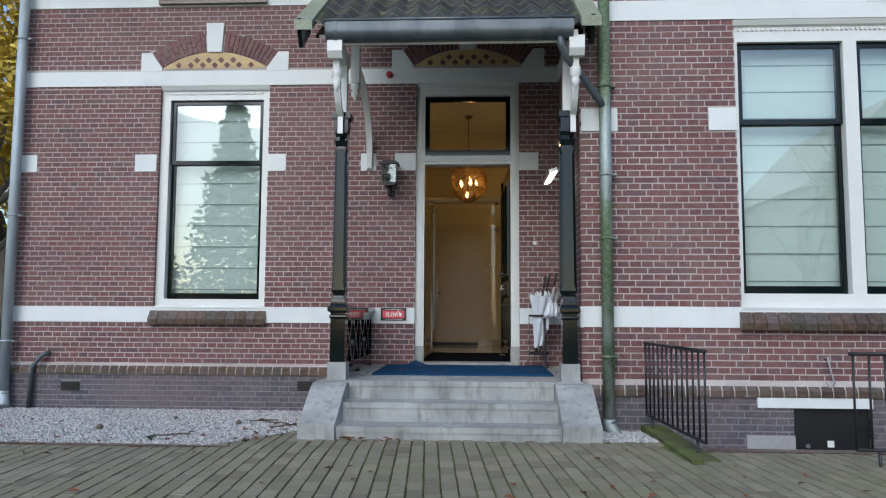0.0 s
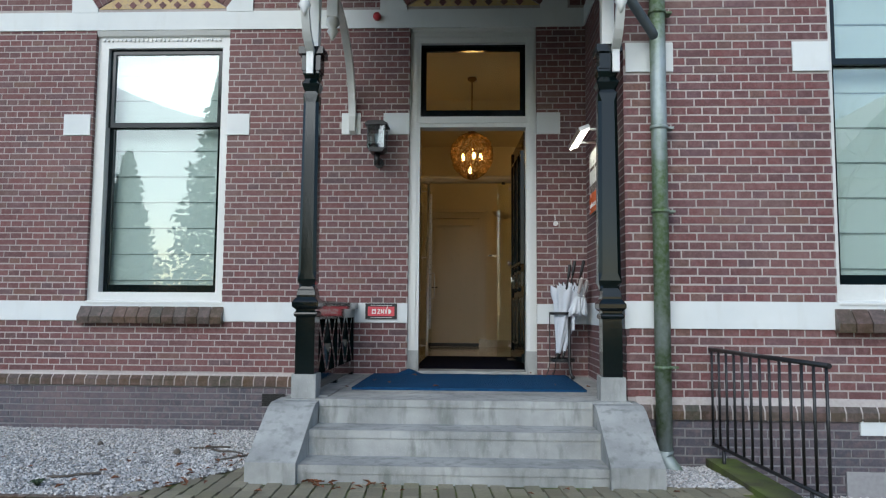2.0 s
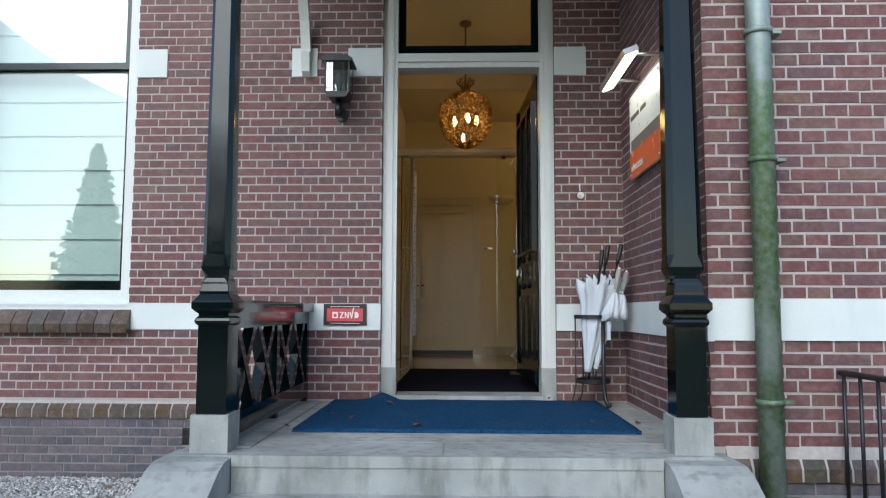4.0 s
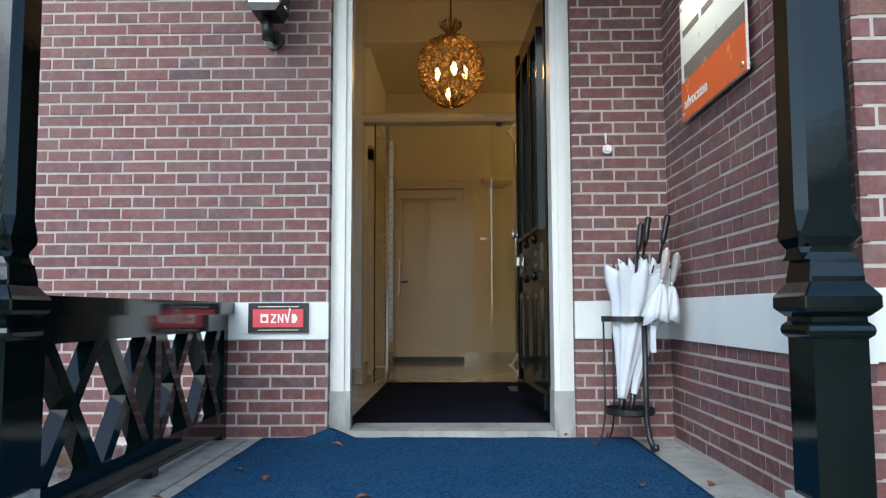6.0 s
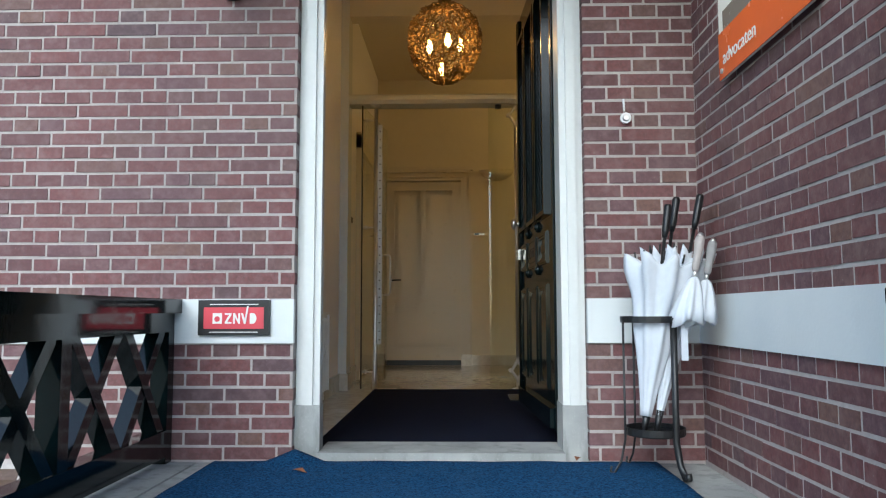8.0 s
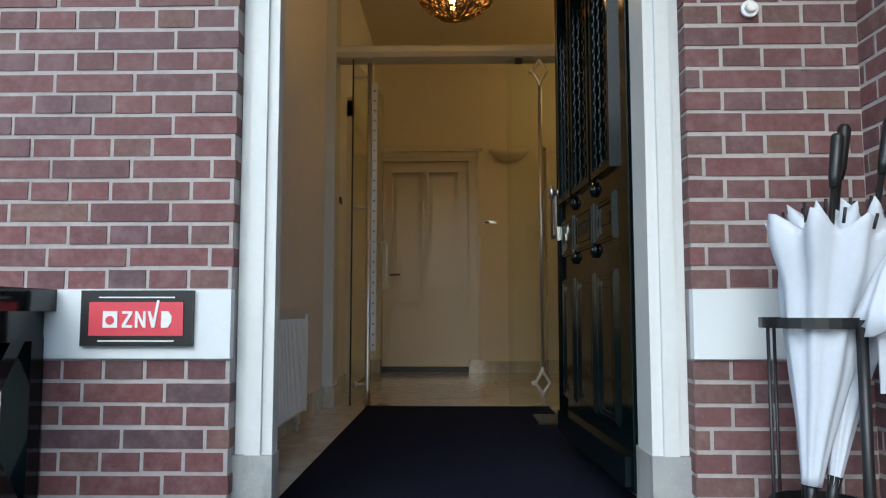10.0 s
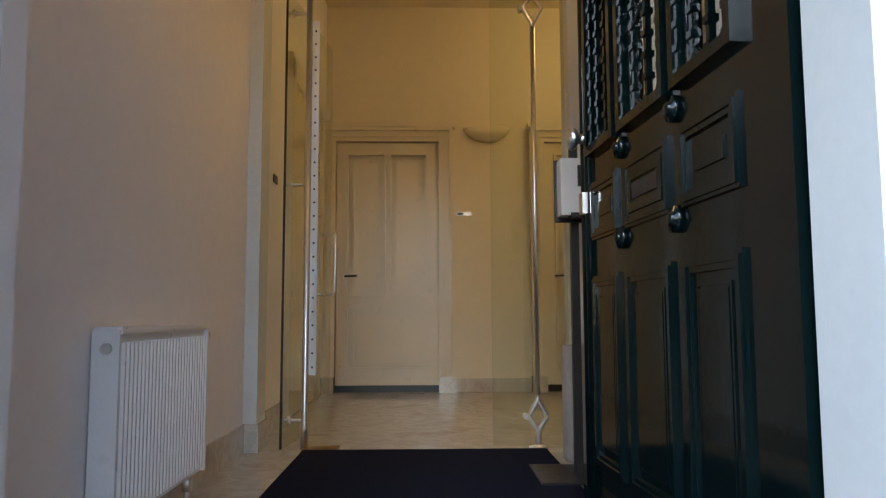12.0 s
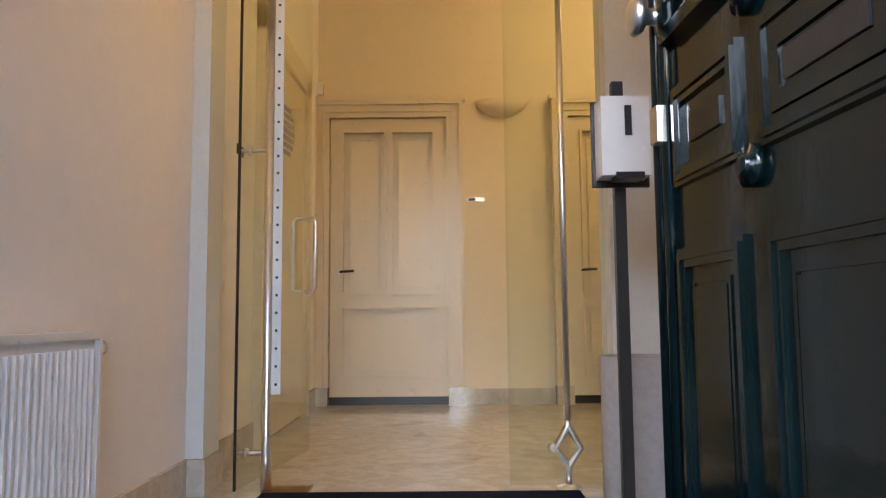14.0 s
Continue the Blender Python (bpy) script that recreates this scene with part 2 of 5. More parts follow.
def thing(name, x, y, z, label, category, group="", kind=""):
    ob = new(name)
    ob.location = (x, y, z)
    return tagged(ob, label, category, group, kind)


def part(name, bm, material, parent=None, label="", bevel=0.0):
    """Links a bmesh in world coordinates as one mesh under a thing or a part."""
    if bevel:
        bmesh.ops.bevel(bm, geom=[e for e in bm.edges if e.is_manifold and e.calc_face_angle(0) > 0.6], offset=bevel, segments=2, profile=0.7, affect="EDGES", clamp_overlap=True)
    bmesh.ops.recalc_face_normals(bm, faces=bm.faces)
    root = parent
    while root is not None and root.parent is not None:
        root = root.parent
    if root is not None:
        bmesh.ops.translate(bm, verts=bm.verts, vec=-root.location)
    me = bpy.data.meshes.new(name)
    bm.to_mesh(me)
    bm.free()
    me.materials.append(material)
    ob = new(name, me)
    ob.parent = parent
    if label:
        ob["label"] = label
    return ob


def B(*args, m=None):
    return box(bmesh.new(), *args, m=m)


def structure(name, bm, material, label, category, bevel=0.0):
    return tagged(part(name, bm, material, None, "", bevel), label, category, "", "structure")

# ---- the walls ----
FY, RY, SX = 8.2, 6.39, 1.453        # faces of the main wall, of the wing and of the wing's side
DC = 0.335                           # middle of the entrance
WIN_L = (-3.54, -2.15, 1.19, 3.97)   # brick openings: x0, x1, z0, z1
DOOR = (-0.3, 0.967, 0.48, 4.0)
WIN_R = (2.955, 5.21, 1.2, 4.0)
C = 0.0625                           # height of one course


def cells(u0, u1, z0, z1, holes):
    """The rectangles that are left of a wall round its openings."""
    us = sorted({u0, u1, *(h for o in holes for h in o[:2])})
    zs = sorted({z0, z1, *(h for o in holes for h in o[2:])})
    for a, b in zip(us, us[1:]):
        run = None
        for c, d in zip(zs, zs[1:]):
            um, zm = (a + b) / 2, (c + d) / 2
            if any(o[0] < um < o[1] and o[2] < zm < o[3] for o in holes):
                if run:
                    yield (a, b, *run)
                run = None
            else:
                run = (run[0], d) if run else (c, d)
        if run:
            yield (a, b, *run)


bm = bmesh.new()
for a, b, c, d in cells(-5.37, SX + 0.0032, -0.3, 7.0, [(h[0] - 0.004, h[1] + 0.004, h[2], h[3]) for h in (WIN_L, DOOR)]):
    box(bm, a, b, FY + 0.0032, FY + 0.35, c, d)
wall_main = structure("wall_main", bm, MORTAR, "dark red brick front wall with pale joints and white bands", "wall")
bm = bmesh.new()
for a, b, c, d in cells(SX + 0.35, 8.5, -0.3, 7.0, [WIN_R, (3.39, 4.08, -0.3, 0.29)]):
    box(bm, a, b, RY + 0.0032, RY + 0.35, c, d)
wall_wing = structure("wall_wing", bm, MORTAR, "dark red brick wall of the projecting wing", "wall")
wall_side = structure("wall_side", B(SX + 0.0032, SX + 0.35, RY + 0.0032, FY + 0.0032, -0.3, 7.0), MORTAR, "red brick side wall of the wing beside the porch", "wall")
structure("wall_end", B(-5.37, -5.02, FY + 0.35, 16, -0.3, 7.0), MORTAR, "plain end wall of the brick house", "wall")
structure("roof_slab", B(-5.6, 8.5, 6.1, 16.3, 7.0, 7.2), MORTAR_DARK, "plain dark flat roof over the brick house", "roof")
structure("wall_back", B(-5.37, 8.5, 16, 16.3, -0.3, 7.0), MORTAR, "plain back wall of the brick house", "wall")


def in_arch(cx, u, z):
    r, a = math.hypot(u - cx, z - 3.23), math.degrees(math.atan2(abs(u - cx), z - 3.23))
    return z > 4.1 and r < 1.4 and a < 35.5


def lay(wall, u0, u1, z0, n, holes, face, axis, singles, material=BRICK, arches=(), prefix="brick"):
    """Cross bond: courses of stretchers and of headers by turns. face: where the brick faces lie; axis: 0 a wall along x, 1 along y."""
    rnd = random.Random(5 + int(100 * face))
    verts, faces, meshes, count = [], [], {}, 0
    quads = ((0, 4, 5, 1), (0, 1, 3, 2), (4, 6, 7, 5), (0, 2, 6, 4), (1, 5, 7, 3))
    ends = {e for h in holes for e in h[:2]}
    def corners(a, b, c, d, f):
        back = face + (0.054 if a in ends or b in ends else 0.02)
        return [((u, w, z) if axis == 0 else (w, u, z)) for u in (a, b) for w in (f, back) for z in (c, d)]
    for k in range(n):
        zc = z0 + k * C
        step = 0.23 if k % 2 == 0 else 0.115
        u = u0 - (0.0575 if k % 2 == 0 else 0.115) - (0.115 if k % 4 == 2 else 0)
        while u < u1:
            a, b = max(u, u0) + (0.0055 if u > u0 else 0.0), min(u + step, u1) - (0.0055 if u + step < u1 else 0.0)
            u += step
            spans = [(a, b)]
            for h in holes:
                if h[2] < zc + C / 2 < h[3]:
                    spans = [s for p, q in spans for s in ((p, min(q, h[0])), (max(p, h[1]), q)) if s[1] - s[0] > 0.02]
            for p, q in spans:
                if any(in_arch(cx, (p + q) / 2, zc + C / 2) for cx in arches):
                    continue
                f = face + rnd.uniform(-0.0015, 0.0025)
                j = rnd.uniform(-0.0015, 0.0015)
                if abs(q - p - step + 0.011) < 0.001 and singles(p, q, zc) and count < 300:
                    if step not in meshes:
                        me = bpy.data.meshes.new("brick")
                        w = step - 0.011
                        cs = [((x, y, z) if axis == 0 else (y, x, z)) for x in (0, w) for y in (0, 0.02) for z in (0.006, C - 0.006)]
                        me.from_pydata(cs, [], quads)
                        me.materials.append(material)
                        meshes[step] = me
                    ob = new(prefix, meshes[step])
                    ob.location = (p, f, zc + j) if axis == 0 else (f, p, zc + j)
                    ob.parent = wall
                    count += 1
                else:
                    i = len(verts)
                    verts += corners(p, q, zc + 0.006 + j, zc + C - 0.006 + j, f)
                    faces += [tuple(i + x for x in qd) for qd in quads]
    me = bpy.data.meshes.new("brickwork")
    me.from_pydata(verts, [], faces)
    me.materials.append(material)
    ob = new("brickwork", me)
    ob.parent = wall
    tagged(ob, "", "", "", "stuff")


# white bands and blocks
def trim(x0, x1, y0, y1, z0, z1, label="white painted stone block in the brick wall"):
    return structure("trim", B(x0, x1, y0, y1, z0, z1), RENDER, label, "trim", 0.004)


band = "white painted band across the red brick wall"
trim(-5.38, -0.3, FY - 0.012, FY + 0.02, 1.0, 1.19, band)
trim(0.967, SX - 0.012, FY - 0.012, FY + 0.02, 1.0, 1.19, band)
trim(SX - 0.012, SX + 0.02, RY - 0.012, FY + 0.02, 1.0, 1.2, band)
trim(SX + 0.02, 8.5, RY - 0.012, RY + 0.02, 1.005, 1.2, band)
trim(-5.38, SX - 0.012, FY - 0.012, FY + 0.02, 3.97, 4.16, band)
trim(SX - 0.012, SX + 0.02, RY - 0.012, FY + 0.02, 3.98, 4.17, band)
trim(SX + 0.02, 8.5, RY - 0.012, RY + 0.02, 4.0, 4.2, band)
trim(-5.38, SX, FY - 0.012, FY + 0.02, 5.0, 5.2, band)
BLOCKS = [(-3.835, -3.56), (-2.15, -1.92), (-0.98, -0.79), (-0.56, -0.3), (0.967, 1.2), (-5.38, -5.1)]
for a, b in BLOCKS:
    trim(a, b, FY - 0.012, FY + 0.02, 2.875, 3.09)
WBLOCKS = [(2.69, 2.955), (1.47, 1.82)]
for a, b in WBLOCKS:
    trim(a, b, RY - 0.012, RY + 0.02, 2.9, 3.12)


def arch(cx, face, wall):
    """A segmental brick arch with a keystone, springers and a patterned infill."""
    a0, pieces = math.radians(34.7), 26
    for s in (-1, 1):
        o = [(cx + s * 0.672, 4.155), (cx + s * 0.672, 4.2), (cx + s * 0.81, 4.397), (cx + s * 0.945, 4.4), (cx + s * 0.945, 4.155)]
        structure("trim", prism(bmesh.new(), o, 1, face - 0.016, face + 0.02), RENDER, "white painted springer stone beside a brick arch", "trim", 0.003)
    structure("trim", prism(bmesh.new(), [(cx - 0.09, 4.4), (cx + 0.09, 4.4), (cx + 0.115, 4.775), (cx - 0.115, 4.775)], 1, face - 0.03, face + 0.02), RENDER, "white painted keystone in a brick arch", "trim", 0.004)
    for k in range(pieces):
        a, b = -a0 + 2 * a0 * k / pieces + 0.003, -a0 + 2 * a0 * (k + 1) / pieces - 0.003
        splits = (1.18, 1.335, 1.42) if k % 2 else (1.18, 1.26, 1.42)
        for r0, r1 in zip(splits, splits[1:]):
            o = [(cx + r * math.sin(t), 3.23 + r * math.cos(t)) for r, t in ((r0 + 0.003, a), (r0 + 0.003, b), (r1 - 0.003, b), (r1 - 0.003, a))]
            if abs((a + b) / 2) > 0.075:
                part("arch_brick", prism(bmesh.new(), o, 1, face - 0.012, face + 0.01), BRICK, wall)
    seg = [(cx + 1.175 * math.sin(t), 3.23 + 1.175 * math.cos(t)) for t in np.linspace(-a0, a0, 17)]
    part("arch_infill", prism(bmesh.new(), seg, 1, face - 0.002, face + 0.05), YELLOW_BRICK, wall, "yellow brick infill of the arch")
    d = 0.04
    for i in range(-8, 9):
        for j in range(3):
            x, z = cx + i * 0.155 + (j % 2) * 0.0775, 4.235 + j * 0.065
            if math.hypot(x - cx, z - 3.23) < 1.125 and abs(x - cx) < 0.56:
                part("arch_diamond", prism(bmesh.new(), [(x, z - d), (x + d, z), (x, z + d), (x - d, z)], 1, face - 0.007, face), BRICK, wall)
    bm = bmesh.new()
    for i in range(-10, 11):
        for s in (-1, 1):
            x = cx + i * 0.0775 + 0.039
            for z in np.arange(4.21, 4.4, 0.031):
                xx = x + s * (z - 4.2) * 1.19
                if math.hypot(xx - cx, z + 0.02 - 3.23) < 1.15 and math.hypot(xx + s * 0.02 - cx, z + 0.018 - 3.23) < 1.16 and abs(xx - cx) < 0.6 and (int(z * 1000) + i) % 2:
                    prism(bm, [(xx, z), (xx + 0.005, z), (xx + s * 0.02 + 0.005, z + 0.017), (xx + s * 0.02, z + 0.017)], 1, face - 0.004, face)
    part("arch_joint", bm, MORTAR, wall)


arch(-2.86, FY, wall_main)
arch(DC, FY, wall_main)
arch(3.55, RY, wall_wing)


def cap_course(wall, u0, u1, face, axis, z0, z1, skip=()):
    me = bpy.data.meshes.new("cap_brick")
    d, w = 0.05, 0.1
    cs = [((x, y, z) if axis == 0 else (y, x, z)) for x in (0, w) for y, z in ((-d, z0), (-d, z0 + 0.06), (0.02, z1), (0.02, z0))]
    me.from_pydata(cs, [], [(0, 1, 2, 3), (4, 7, 6, 5), (0, 4, 5, 1), (1, 5, 6, 2), (2, 6, 7, 3), (3, 7, 4, 0)])
    me.materials.append(CAP_BRICK)
    u = u0
    while u < u1:
        ob = new("cap_brick", me)
        ob.location = (u, face, 0) if axis == 0 else (face, u, 0)
        ob.parent = wall
        u += 0.112


for wall, a, b, face, z0, z1 in ((wall_main, -5.37, -1.05, FY, 0.37, 0.5), (wall_wing, SX + 0.06, 7.0, RY, 0.365, 0.535)):
    cap_course(wall, a, b, face, 0, z0, z1)
    o = [(face - 0.045, z0 + 0.003), (face - 0.045, z0 + 0.055), (face + 0.0, z1 - 0.016), (face + 0.003, z0 + 0.003)]
    part("cap_bed", prism(bmesh.new(), o, 0, a, b), MORTAR, wall)

# plinth of grey brick
bm = B(-5.39, -1.0, FY - 0.024, FY + 0.01, -0.3, 0.37)
plinth_l = structure("plinth", bm, MORTAR_DARK, "grey brick plinth under the front wall", "wall")
bm = bmesh.new()
for a, b, c, d in cells(SX + 0.05, 8.5, -0.5, 0.365, [(3.39, 4.08, -0.5, 0.29)]):
    box(bm, a, b, RY - 0.024, RY + 0.01, c, d)
plinth_r = structure("plinth", bm, MORTAR_DARK, "grey brick plinth under the wing", "wall")
VENTS = [(-4.64, -4.4, 0.15, 0.27), (-1.71, -1.48, 0.18, 0.3)]
for a, b, c, d in VENTS:
    v = thing("air_vent", (a + b) / 2, FY, c, "dark air vent opening in the grey brick plinth", "vent")
    part("grille_back", B(a, b, FY - 0.026, FY - 0.02, c, d), BLACK, v)
    for k in range(6):
        part("slat", B(a, b, FY - 0.032, FY - 0.026, c + 0.01 + k * 0.019, c + 0.016 + k * 0.019), BLACK, v)

# ---- ground ----
xs = [-60, -20, -8, -3.6, -1.03, 1.5, 2.1, 2.2, 2.25, 3.1, 8.5, 20, 60]
ys = [-60, -20, -4, 3, 5.0, 5.2, 5.25, 5.6, 7, 8.3, 20, 60]


def level(y, x=0.0):
    if x > 2.22 and y > 5.22:
        return -0.16
    return float(np.interp(y, [-4, 5.0, 5.6, 8.2, 9], [0.09, 0.09, 0.065, -0.06, -0.06]))


bm = bmesh.new()
grid = [[bm.verts.new((x, y, level(y, x) - 0.01)) for y in ys] for x in xs]
for i in range(len(xs) - 1):
    for j in range(len(ys) - 1):
        bm.faces.new((grid[i][j], grid[i + 1][j], grid[i + 1][j + 1], grid[i][j + 1]))
ground = structure("ground", bm, JOINT, "mossy earth ground of the forecourt", "ground")
bm = bmesh.new()
o = [(-8, 5.0), (-1.62, 5.05), (-1.12, 6.3), (-1.0, 6.35), (-1.0, 8.2), (-8, 8.2)]
vs = [[bm.verts.new((x, y, level(y) + dz)) for x, y in o] for dz in (0.0, -0.1)]
bm.faces.new(vs[0])
gravel = structure("gravel_bed", bm, SOIL, "bed of grey gravel along the house wall", "ground")

# ---- porch ----
porch = thing("porch_steps", 0.215, 6.2, 0.0, "worn grey bluestone porch with three steps and sloping cheeks", "steps")
part("platform", B(-1.02, SX - 0.002, 6.22, FY - 0.002, 0.0, 0.49), STONE, porch, "", 0.012)
for a, b, y0, y1, z0, z1 in ((-0.73, 1.17, 6.17, 6.215, 0.335, 0.5), (-0.734, 1.174, 5.88, 6.21, -0.05, 0.335), (-0.734, 1.174, 5.58, 5.9, -0.05, 0.17)):
    part("riser", B(a, b, y0 + 0.007, y1, z0, z1 - 0.05), STONE, porch, "", 0.004)
    part("step", B(a, b, y0, y1, z1 - 0.05, z1), STONE, porch, "", 0.016)
for a, b in ((-1.05, -0.735), (1.175, 1.5)):
    o = [(5.53, -0.05), (5.53, 0.19), (5.6, 0.22), (6.02, 0.46), (6.1, 0.485), (6.385, 0.485), (6.385, -0.05)]
    part("cheek", prism(bmesh.new(), o, 0, a, b), STONE, porch, "", 0.012)
for a, b, c, d in ((-0.7, 0.2, 6.23, 6.55), (0.21, 1.44, 6.23, 6.55), (-0.7, 1.44, 6.56, 8.19)):
    part("slab", B(a, b, c, d, 0.485, 0.496), STONE, porch, "", 0.004)
for a in (-1.0,):
    part("slab", B(a, -0.71, 6.4, 8.19, 0.485, 0.497), STONE, porch, "", 0.004)

# ---- windows ----
def window(name, x0, x1, z0, z1, face, sashes, label):
    w = thing(name, (x0 + x1) / 2, face, z0, label, "window", "", "structure")
    yf = face + 0.05
    fr = bmesh.new()
    top = sashes[0][3]
    box(fr, x0, sashes[0][0], yf, yf + 0.14, z0, z1)
    box(fr, sashes[-1][1], x1, yf, yf + 0.14, z0, z1)
    for p, q in zip(sashes, sashes[1:]):
        box(fr, p[1], q[0], yf, yf + 0.14, z0, z1)
    for s in sashes:
        box(fr, s[0], s[1], yf, yf + 0.14, z0, s[2])
        box(fr, s[0], s[1], yf, yf + 0.14, s[3], z1)
    f = part("window_frame", fr, WHITE, w, "white painted window frame", 0.005)
    part("cornice", prism(bmesh.new(), [(yf + 0.02, z1 - 0.07), (yf - 0.03, z1 - 0.05), (yf - 0.05, z1 - 0.015), (yf - 0.055, z1), (yf + 0.02, z1)], 0, x0 + 0.002, x1 - 0.002), WHITE, w)
    dent = bmesh.new()
    n = int((x1 - x0 - 0.1) / 0.045)
    for k in range(n):
        box(dent, x0 + 0.05 + k * 0.045, x0 + 0.072 + k * 0.045, yf - 0.018, yf + 0.004, z1 - 0.1, z1 - 0.078)
    part("dentils", dent, WHITE, w)
    for sx0, sx1, sz0, sz1 in sashes:
        mr = 3.0
        for a, b, yy in ((mr - 0.02, sz1, yf + 0.05), (sz0, mr + 0.025, yf + 0.09)):
            t = 0.055
            bm = bmesh.new()
            bot = 0.075 if a == sz0 else 0.05
            for r in ((sx0 + 0.003, sx0 + t, a, b), (sx1 - t, sx1 - 0.003, a, b), (sx0 + t, sx1 - t, a, a + bot), (sx0 + t, sx1 - t, b - 0.05, b)):
                box(bm, r[0], r[1], yy, yy + 0.04, r[2], r[3])
            s = part("sash", bm, GREEN, w, "dark green gloss sash", 0.003)
            pane = part("pane", B(sx0 + t - 0.005, sx1 - t + 0.005, yy + 0.018, yy + 0.022, a + 0.03, b - 0.03), GLASS, s)
            pane.visible_shadow = False
    part("window_sill", prism(bmesh.new(), [(face - 0.02, z0 - 0.005), (yf + 0.02, z0 + 0.02), (yf + 0.02, z0 - 0.0), (face - 0.02, z0 - 0.02)], 0, x0 + 0.003, x1 - 0.003), WHITE, w)
    for k, (sx0, sx1, sz0, sz1) in enumerate(sashes):
        bl = thing("roman_blind", (sx0 + sx1) / 2, face + 0.24, sz0, "white pleated blind drawn down behind the window", "blind", "window blinds")
        part("cloth", B(sx0 - 0.04, sx1 + 0.04, face + 0.25, face + 0.26, sz0 - 0.05, sz1 + 0.05), BLIND, bl)
        # pleat lines: thin strips in a colour darker than the cloth
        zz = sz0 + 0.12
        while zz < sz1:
            part("seam", B(sx0 - 0.04, sx1 + 0.04, face + 0.242, face + 0.25, zz, zz + 0.01), PLEAT_LINE, bl)
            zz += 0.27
    # brick sill
    n = int((x1 - x0 + 0.06) / 0.112)
    bw = (x1 - x0 + 0.06) / n
    for k in range(n):
        xa = x0 - 0.03 + k * bw
        part("sill_brick", prism(bmesh.new(), [(face - 0.075, z0 - 0.215), (face - 0.085, z0 - 0.15), (face - 0.01, z0 - 0.045), (face + 0.03, z0 - 0.045), (face + 0.03, z0 - 0.215)], 0, xa + 0.003, xa + bw - 0.003), CAP_BRICK, w)
    # backing that closes the room behind
    structure("wall_room", B(x0 - 0.1, x1 + 0.1, face + 0.36, face + 0.4, z0 - 0.1, z1 + 0.1), PLASTER_W, "plain inner wall behind the blinds", "wall")


window("window_1", -3.54, -2.15, 1.19, 3.97, FY, [(-3.43, -2.235, 1.285, 3.8)], "tall sash window in a white frame with dark green sashes")
window("window_2", 2.955, 5.21, 1.2, 4.0, RY, [(3.0, 4.01, 1.33, 3.79), (4.14, 5.15, 1.33, 3.79)], "double sash window in a white frame with dark green sashes")
up = structure("window_3", prism(bmesh.new(), [(FY - 0.07, 5.02), (FY - 0.07, 5.06), (FY + 0.0, 5.16), (FY + 0.0, 5.02)], 0, -3.59, -2.2), CAP_BRICK, "dark brick sill of an upper window", "window")

# ---- the entrance ----
d1 = thing("door_1", DC, FY, 0.5, "white painted door frame with a dark transom light", "door frame", "", "structure")
yf = FY + 0.055
for a, b in ((-0.3, -0.195), (0.865, 0.967)):
    part("jamb", B(a, b, yf, yf + (0.06 if a < 0 else 0.16), 0.73, 4.0), WHITE, d1, "", 0.006)
    part("jamb_bead", B(a + 0.03, b - 0.03, yf - 0.014, yf, 0.73, 3.86), WHITE, d1, "", 0.004)
    part("jamb_foot", B(a - 0.004, b + 0.004, yf - 0.014, yf + (0.064 if a < 0 else 0.17), 0.49, 0.73), STONE, d1, "grey stone foot of the door jamb", 0.004)
part("transom", B(-0.195, 0.865, yf, yf + 0.16, 2.96, 3.07), WHITE, d1, "", 0.006)
part("transom_mould", B(-0.195, 0.865, yf - 0.02, yf, 3.0, 3.03), WHITE, d1, "", 0.004)
part("head", B(-0.195, 0.865, yf, yf + 0.16, 3.83, 4.0), WHITE, d1, "", 0.006)
part("cornice", prism(bmesh.new(), [(yf + 0.02, 3.93), (yf - 0.04, 3.95), (yf - 0.06, 4.0), (yf + 0.02, 4.0)], 0, -0.28, 0.95), WHITE, d1)
bm = bmesh.new()
for k in range(26):
    box(bm, -0.26 + k * 0.046, -0.238 + k * 0.046, yf - 0.018, yf + 0.003, 3.885, 3.91)
part("dentils", bm, WHITE, d1)
bm = bmesh.new()
for r in ((-0.195, -0.14, 3.07, 3.83), (0.81, 0.865, 3.07, 3.83), (-0.14, 0.81, 3.07, 3.15), (-0.14, 0.81, 3.77, 3.83)):
    box(bm, r[0], r[1], yf + 0.06, yf + 0.11, r[2], r[3])
part("transom_sash", bm, GREEN, d1, "dark green sash of the transom light", 0.003)
p = part("pane", B(-0.145, 0.815, yf + 0.083, yf + 0.087, 3.14, 3.78), CLEAR, d1)
p.visible_shadow = False
part("threshold", B(-0.195, 0.865, FY - 0.005, yf + 0.22, 0.49, 0.535), STONE, d1, "worn pale stone threshold", 0.01)

# ---- the hall ----
HZ, HC = 0.48, 4.1
floor = structure("floor", B(-2.2, 3.2, FY + 0.24, 14.3, 0.3, HZ), MARBLE, "polished beige marble hall floor", "floor")
bm = bmesh.new()
box(bm, -2.4, 1.9, FY + 0.34, 11.25, HC, HC + 0.2)
box(bm, -2.4, 3.4, 11.25, 14.5, HC - 0.02, HC + 0.2)
structure("ceiling", bm, PLASTER, "plain cream hall ceiling", "ceiling")
structure("wall_hall_left", B(-0.75, -0.6, FY + 0.35, 14.3, 0.3, HC), PLASTER_W, "smooth white painted hall wall", "wall")
structure("wall_hall_right", B(1.3, 1.45, FY + 0.35, 11.25, 0.3, HC), PLASTER_W, "smooth white painted vestibule wall", "wall")
structure("wall_hall_far", B(-0.75, 3.2, 14.14, 14.3, 0.3, HC), PLASTER, "cream painted back wall of the hall", "wall")
structure("wall_hall_east", B(2.6, 2.75, 11.25, 14.3, 0.3, HC), PLASTER, "cream painted hall wall", "wall")
